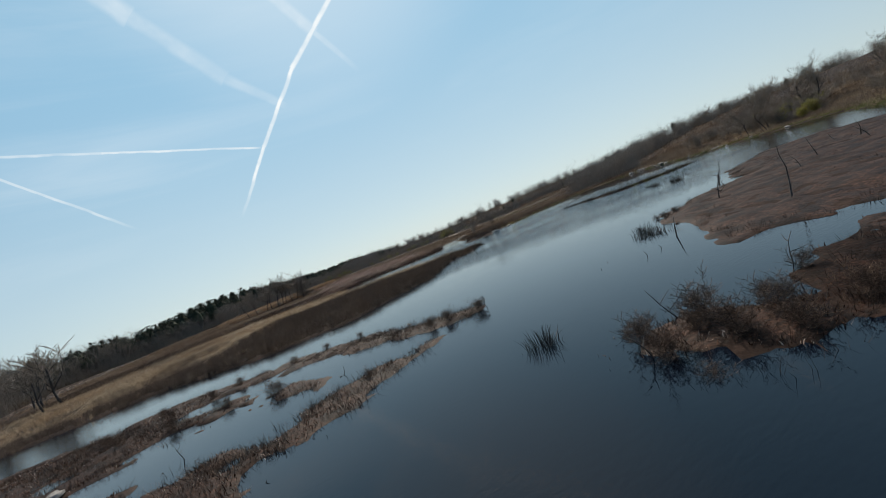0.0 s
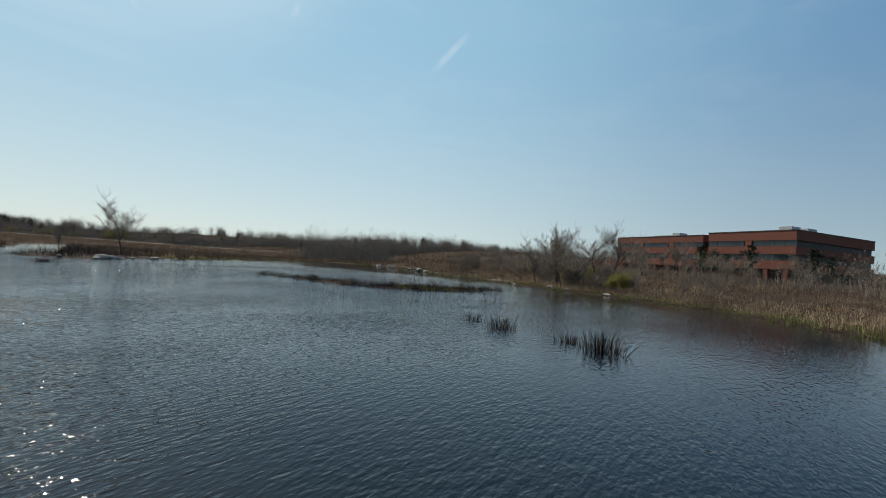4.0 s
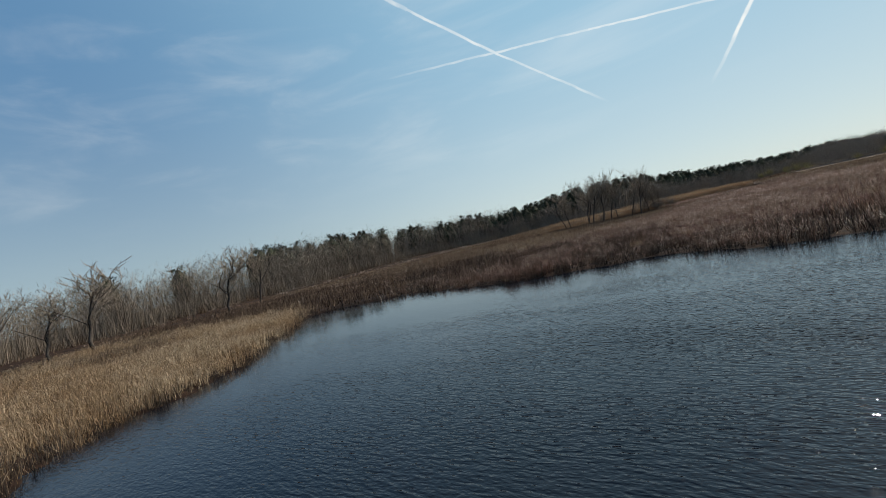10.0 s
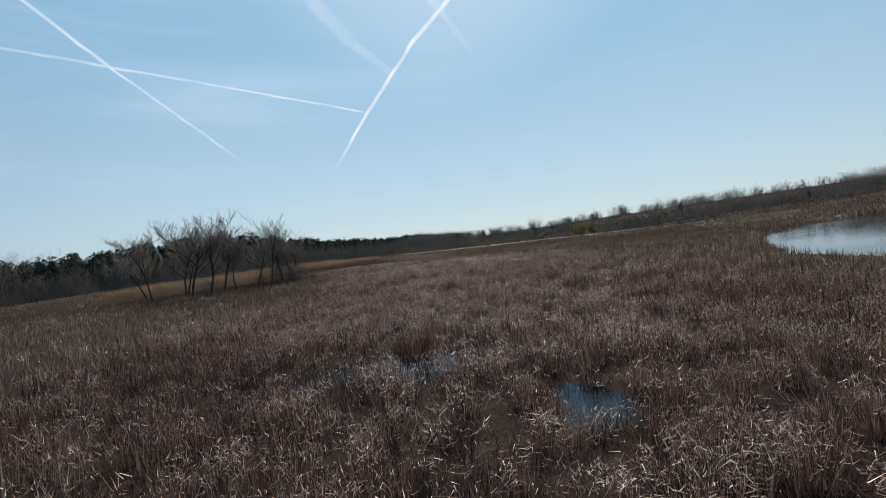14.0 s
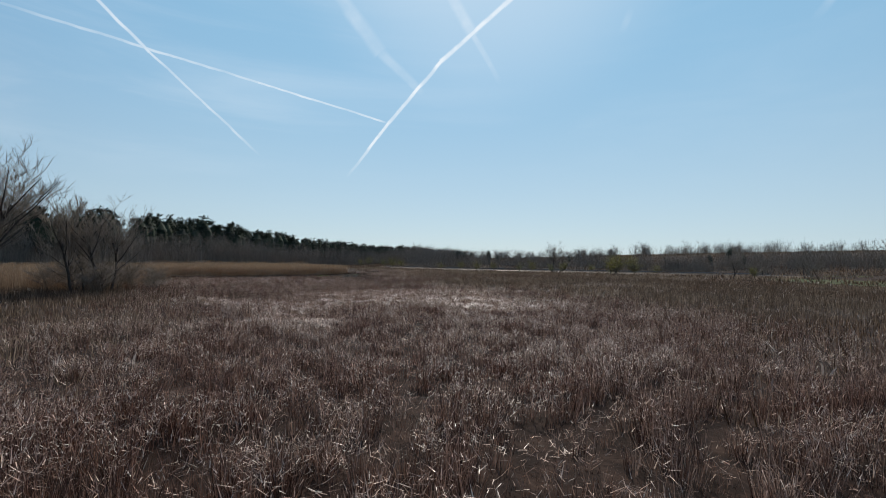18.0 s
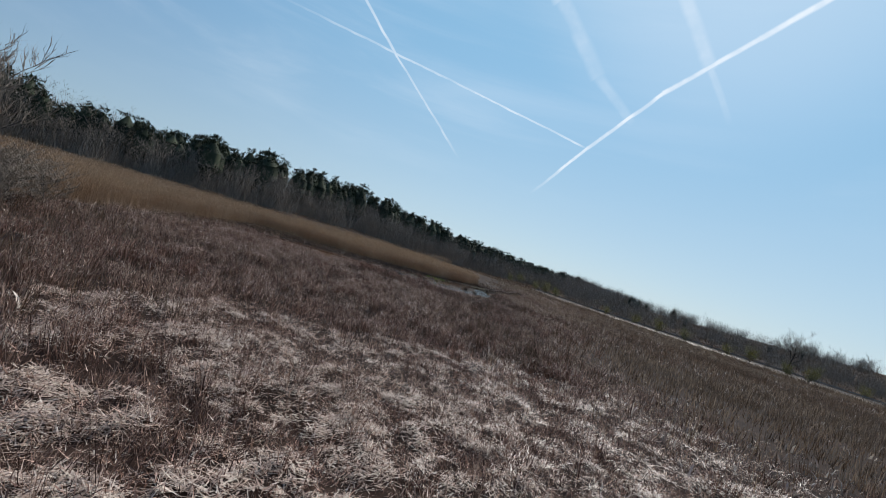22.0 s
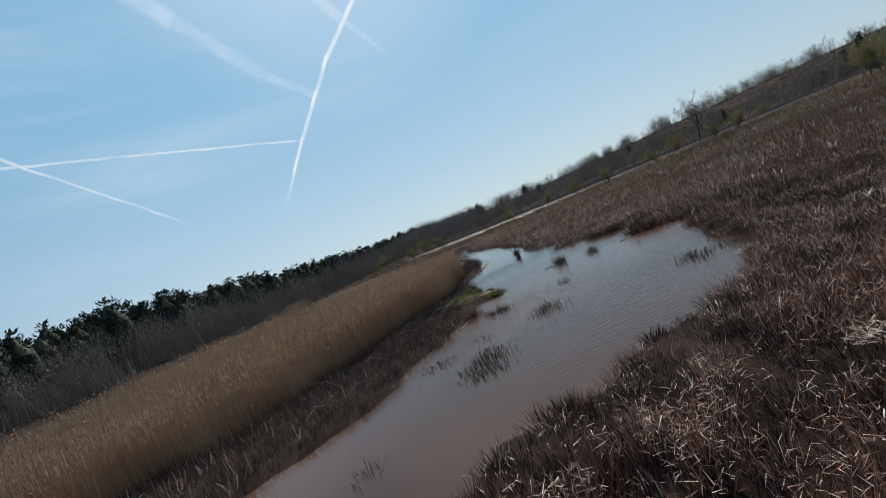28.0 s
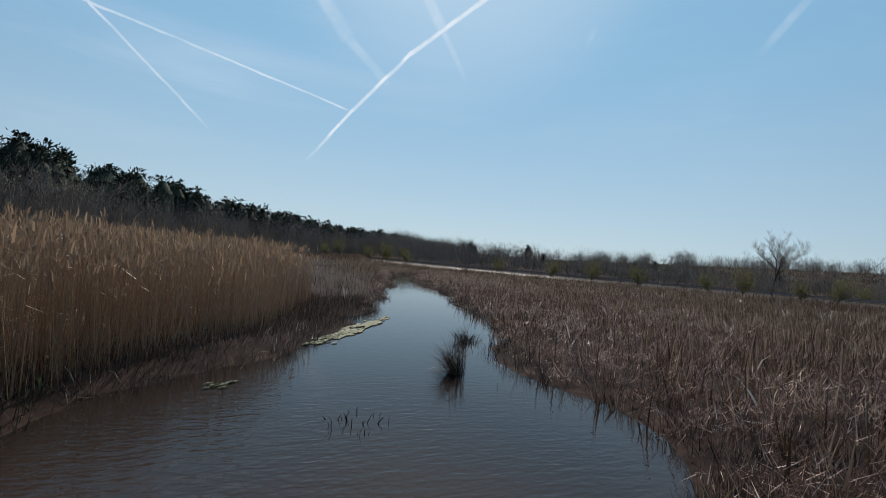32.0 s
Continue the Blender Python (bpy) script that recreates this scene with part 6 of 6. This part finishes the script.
# fallen pale stalks leaning out of the reed bank
for k in range(26):
    t = random.random()
    x = np.interp(t, [0, 0.4, 0.7, 1], [-16, -9, -5, -2.5]) + random.uniform(-1.2, 0.4)
    y = np.interp(t, [0, 0.4, 0.7, 1], [281, 289.5, 293.5, 302]) + random.uniform(-0.6, 0.6)
    a, ln, e = random.uniform(0, 6.28), random.uniform(1.2, 2.4), random.uniform(0.15, 0.8)
    d = Vector((math.cos(a) * math.cos(e), math.sin(a) * math.cos(e), math.sin(e)))
    z = float(ground_height(np.array([x]), np.array([y]))[0])
    p = Vector((x, y, z))
    q, q2 = p + d * ln * 0.6, p + d * ln + Vector((0, 0, -0.25 * ln))
    v, f = prisms(np.array([p, q]), np.array([q, q2]), np.array([0.007, 0.006]), np.array([0.006, 0.003]), 4)
    put("fallen_reed", mesh_from("fallen_reed", v, f, MAT["straw"]), label="broken pale reed stalk leaning from the bank", category="reed stalk", group="fallen reeds")


# ---- east: lawn, road, trees along it ----
def draped(name, poly, step, rise, mat, label, category):
    px, py = [p[0] for p in poly], [p[1] for p in poly]
    mx, my = np.meshgrid(np.arange(min(px), max(px) + step, step), np.arange(min(py), max(py) + step, step))
    w = mx.shape[1]
    q = (np.arange(mx.shape[0] - 1)[:, None] * w + np.arange(w - 1)[None, :]).ravel()
    cx, cy = mx.ravel()[q] + step / 2, my.ravel()[q] + step / 2
    q = q[inside(poly, cx, cy)][:, None] + np.array([[0, 1, w + 1, w]])
    z = ground_height(mx.ravel(), my.ravel()) + rise
    return put(name, mesh_from(name, np.column_stack([mx.ravel(), my.ravel(), z]), [q], mat, True), label=label, category=category, kind="structure")


draped("lawn", LAWN, 2.0, 0.12, MAT["lawn"], "mown green lawn beyond the river", "lawn")


def along(points, t):
    n = len(points) - 1
    k = min(int(t * n), n - 1)
    f = t * n - k
    (x0, y0), (x1, y1) = points[k], points[k + 1]
    return x0 + (x1 - x0) * f, y0 + (y1 - y0) * f, math.atan2(y1 - y0, x1 - x0)


def road_strip(name, half0, z0, half1, z1, mat, label, category):
    """A strip along the road, from half0 to half1 metres off its middle on either side."""
    steps, v, f = 60, [], []
    for side in (1, -1):
        at = len(v)
        for k in range(steps + 1):
            x, y, a = along(ROAD, k / steps)
            for half, z in ((half0, z0), (half1, z1)):
                v.append((x - side * half * math.sin(a), y + side * half * math.cos(a), z))
        f += [[at + 2 * k, at + 2 * k + 2, at + 2 * k + 3, at + 2 * k + 1][::side] for k in range(steps)]
    return put(name, mesh_from(name, np.array(v), [np.array(f)], mat, True), label=label, category=category, kind="structure")


road_strip("road", 0.0, 1.06, 3.6, 1.0, MAT["asphalt"], "grey asphalt road on a low bank across the marsh", "road")
road_strip("road_bank", 3.6, 0.99, 9.0, -0.3, MAT["field"], "brown grassy bank of the road", "bank")
stand("roadside_grass", (10, 250, 230, 480), 2.6, 2.1, 0.12, 0.35, MAT["weed"], "tan dead grass on the road's bank",
      lambda x, y: np.exp(-((y - np.interp(x, [p[0] for p in ROAD], [p[1] for p in ROAD]) + 9) / 5) ** 2), straight=True, tuft=8, spread=0.5, fan=0.2)
rail = new("guard_rail")
tagged(rail, "long galvanised steel guard rail beside the road", "guard rail")
for k in range(48):
    x, y, a = along(ROAD, 0.06 + 0.6 * k / 48)
    x2, y2, _ = along(ROAD, 0.06 + 0.6 * (k + 1) / 48)
    ox, oy = 3.2 * math.sin(a), -3.2 * math.cos(a)
    ln = math.hypot(x2 - x, y2 - y)
    for nm, sx, sy, sz, zc, px in (("rail_beam", ln, 0.06, 0.32, 1.62, 0.5), ("post", 0.1, 0.1, 0.75, 1.36, 0.0)):
        bm = bmesh.new()
        bmesh.ops.create_cube(bm, size=1)
        bmesh.ops.scale(bm, vec=(sx, sy, sz), verts=bm.verts)
        ob = part(nm, bm, MAT["steel"], rail)
        ob.matrix_basis = pose(x + ox + (x2 - x) * px, y + oy + (y2 - y) * px, zc, 0, 0, math.degrees(a))

WILLOWS = [bare_tree("willow", 41, 6, 6, 0.7, 0.09, 3, haze="willow", label="rounded willow budding yellow-green beside the road", trunk_part=0.25, twig_min=0.02)]
for x, y, h in [(69, 377, 0.9), (86, 360, 0.75), (91, 356, 0.9), (62, 384, 0.8), (111, 319, 1.3), (117, 314, 1.3), (114, 322, 1.35), (106, 315, 1.15), (101, 345, 0.9), (98, 349, 0.7), (54, 398, 0.7), (152, 292, 0.7), (26, 440, 0.9), (31, 436, 1.1), (36, 428, 0.9),
                (18, 470, 1.1), (12, 455, 0.8), (120, 350, 0.7), (140, 330, 0.7)]:
    plant(WILLOWS[0], x, y, h, group="roadside willows")
move_proto(WILLOWS[0], 76, 369, 0.8)
for k, (x, y, h) in enumerate([(60, 390, 0.75), (66, 381, 0.7), (78, 369, 0.72), (83, 366, 0.68), (130, 281, 0.95), (133, 284, 1.0), (158, 278, 0.9), (152, 270, 0.85), (165, 284, 0.95), (146, 284, 0.7),
                               (138, 262, 0.6), (172, 262, 0.9), (52, 402, 0.7), (40, 415, 0.65), (108, 326, 0.62), (122, 322, 0.6), (44, 396, 0.5), (94, 352, 0.55), (29, 452, 0.7), (22, 462, 0.8)]):
    plant(TREES[(0, 1, 2, 1)[k % 4]], x, y, h, group="roadside trees")
plant(COPSE_TREE, 103.5, 358.5, 0.95, label="tall lone leafless tree beside the road", group="roadside trees")


# ---- office building ----
def box_part(name, parent, mat, x0, x1, y0, y1, z0, z1, label=""):
    bm = bmesh.new()
    bmesh.ops.create_cube(bm, size=1)
    for v in bm.verts:
        v.co = Vector((x0 + (v.co.x + 0.5) * (x1 - x0), y0 + (v.co.y + 0.5) * (y1 - y0), z0 + (v.co.z + 0.5) * (z1 - z0)))
    return part(name, bm, mat, parent, label)


office = new("office_building")
tagged(office, "long three-storey red-brick office building with dark ribbon windows", "building")
ang = math.degrees(math.atan2(-0.8, -0.6))
office.matrix_basis = pose(181, 28, 5.3, 0, 0, ang)


def office_block(x0, x1, y0, y1, top, pillars):
    """Brick bands with recessed ribbon windows between them."""
    bands = [(2.9, 5.3), (7.1, 9.3), (11.0, top)]
    for a, b in bands:
        box_part("wall", office, MAT["brick"], x0, x1, y0, y1, a, b)
    box_part("wall", office, MAT["trim"], x0 + 1.2, x1 - 1.2, y0 + 2.4, y1 - 1.2, -1.0, 2.9)
    box_part("coping", office, MAT["trim"], x0 - 0.1, x1 + 0.1, y0 - 0.1, y1 + 0.1, top, top + 0.25)
    for a, b in ((5.3, 7.1), (9.3, 11.0)):
        box_part("core", office, MAT["trim"], x0 + 0.5, x1 - 0.5, y0 + 0.5, y1 - 0.5, a, b)
        n = int((x1 - x0) / 2.6)
        w = (x1 - x0) / n
        for k in range(n):
            if k % 5 == 4:
                box_part("pier", office, MAT["brick"], x0 + k * w + 0.5, x0 + (k + 1) * w - 0.5, y0 + 0.05, y0 + 0.7, a, b)
            else:
                win = box_part("window", office, MAT["darkglass"], x0 + k * w + 0.06, x0 + (k + 1) * w - 0.06, y0 + 0.3, y0 + 0.5, a + 0.05, b - 0.05)
                box_part("mullion", win, MAT["trim"], x0 + k * w - 0.06, x0 + k * w + 0.06, y0 + 0.24, y0 + 0.5, a + 0.05, b - 0.05)
    for k in range(pillars):
        x = x0 + (x1 - x0) * (k + 0.5) / pillars
        box_part("pillar", office, MAT["brick"], x - 0.5, x + 0.5, y0 + 0.1, y0 + 1.1, -1.5, 2.9)


office_block(0, 38, 0, 22, 13.2, 7)
office_block(41, 66, -1.5, 36, 13.6, 5)
box_part("stair_link", office, MAT["darkglass"], 38, 41, 3, 18, -1, 12.6, "dark glazed link between the blocks")
box_part("low_wing", office, MAT["brick"], -26, 0, 10, 24, -1.5, 4.6)
for x0, x1, y0, z0, h in ((12, 20, 7, 13.45, 1.1), (21, 24, 6, 13.45, 1.7), (46, 56, 8, 13.85, 1.2), (56.5, 60, 7, 13.85, 2.0), (60.5, 63, 9, 13.85, 1.4), (28, 34, 8, 13.45, 0.8)):
    box_part("roof_unit", office, MAT["roofing"], x0, x1, y0, y0 + 4, z0, z0 + h, "grey metal roof plant")
for k, (x, y, h) in enumerate([(150, 8, 0.8), (140, -4, 0.75), (134, -14, 0.7), (160, 22, 0.7), (128, -22, 0.9), (146, 2, 0.6)]):
    plant(TREES[k % 3], x, y, h, group="office trees")
far_pines("office_pines", [(150, -2), (147, -6), (139, -14), (143, -9), (128, -26), (133, -30)], 8.5, "young pines in front of the office building", 0.45, 34)
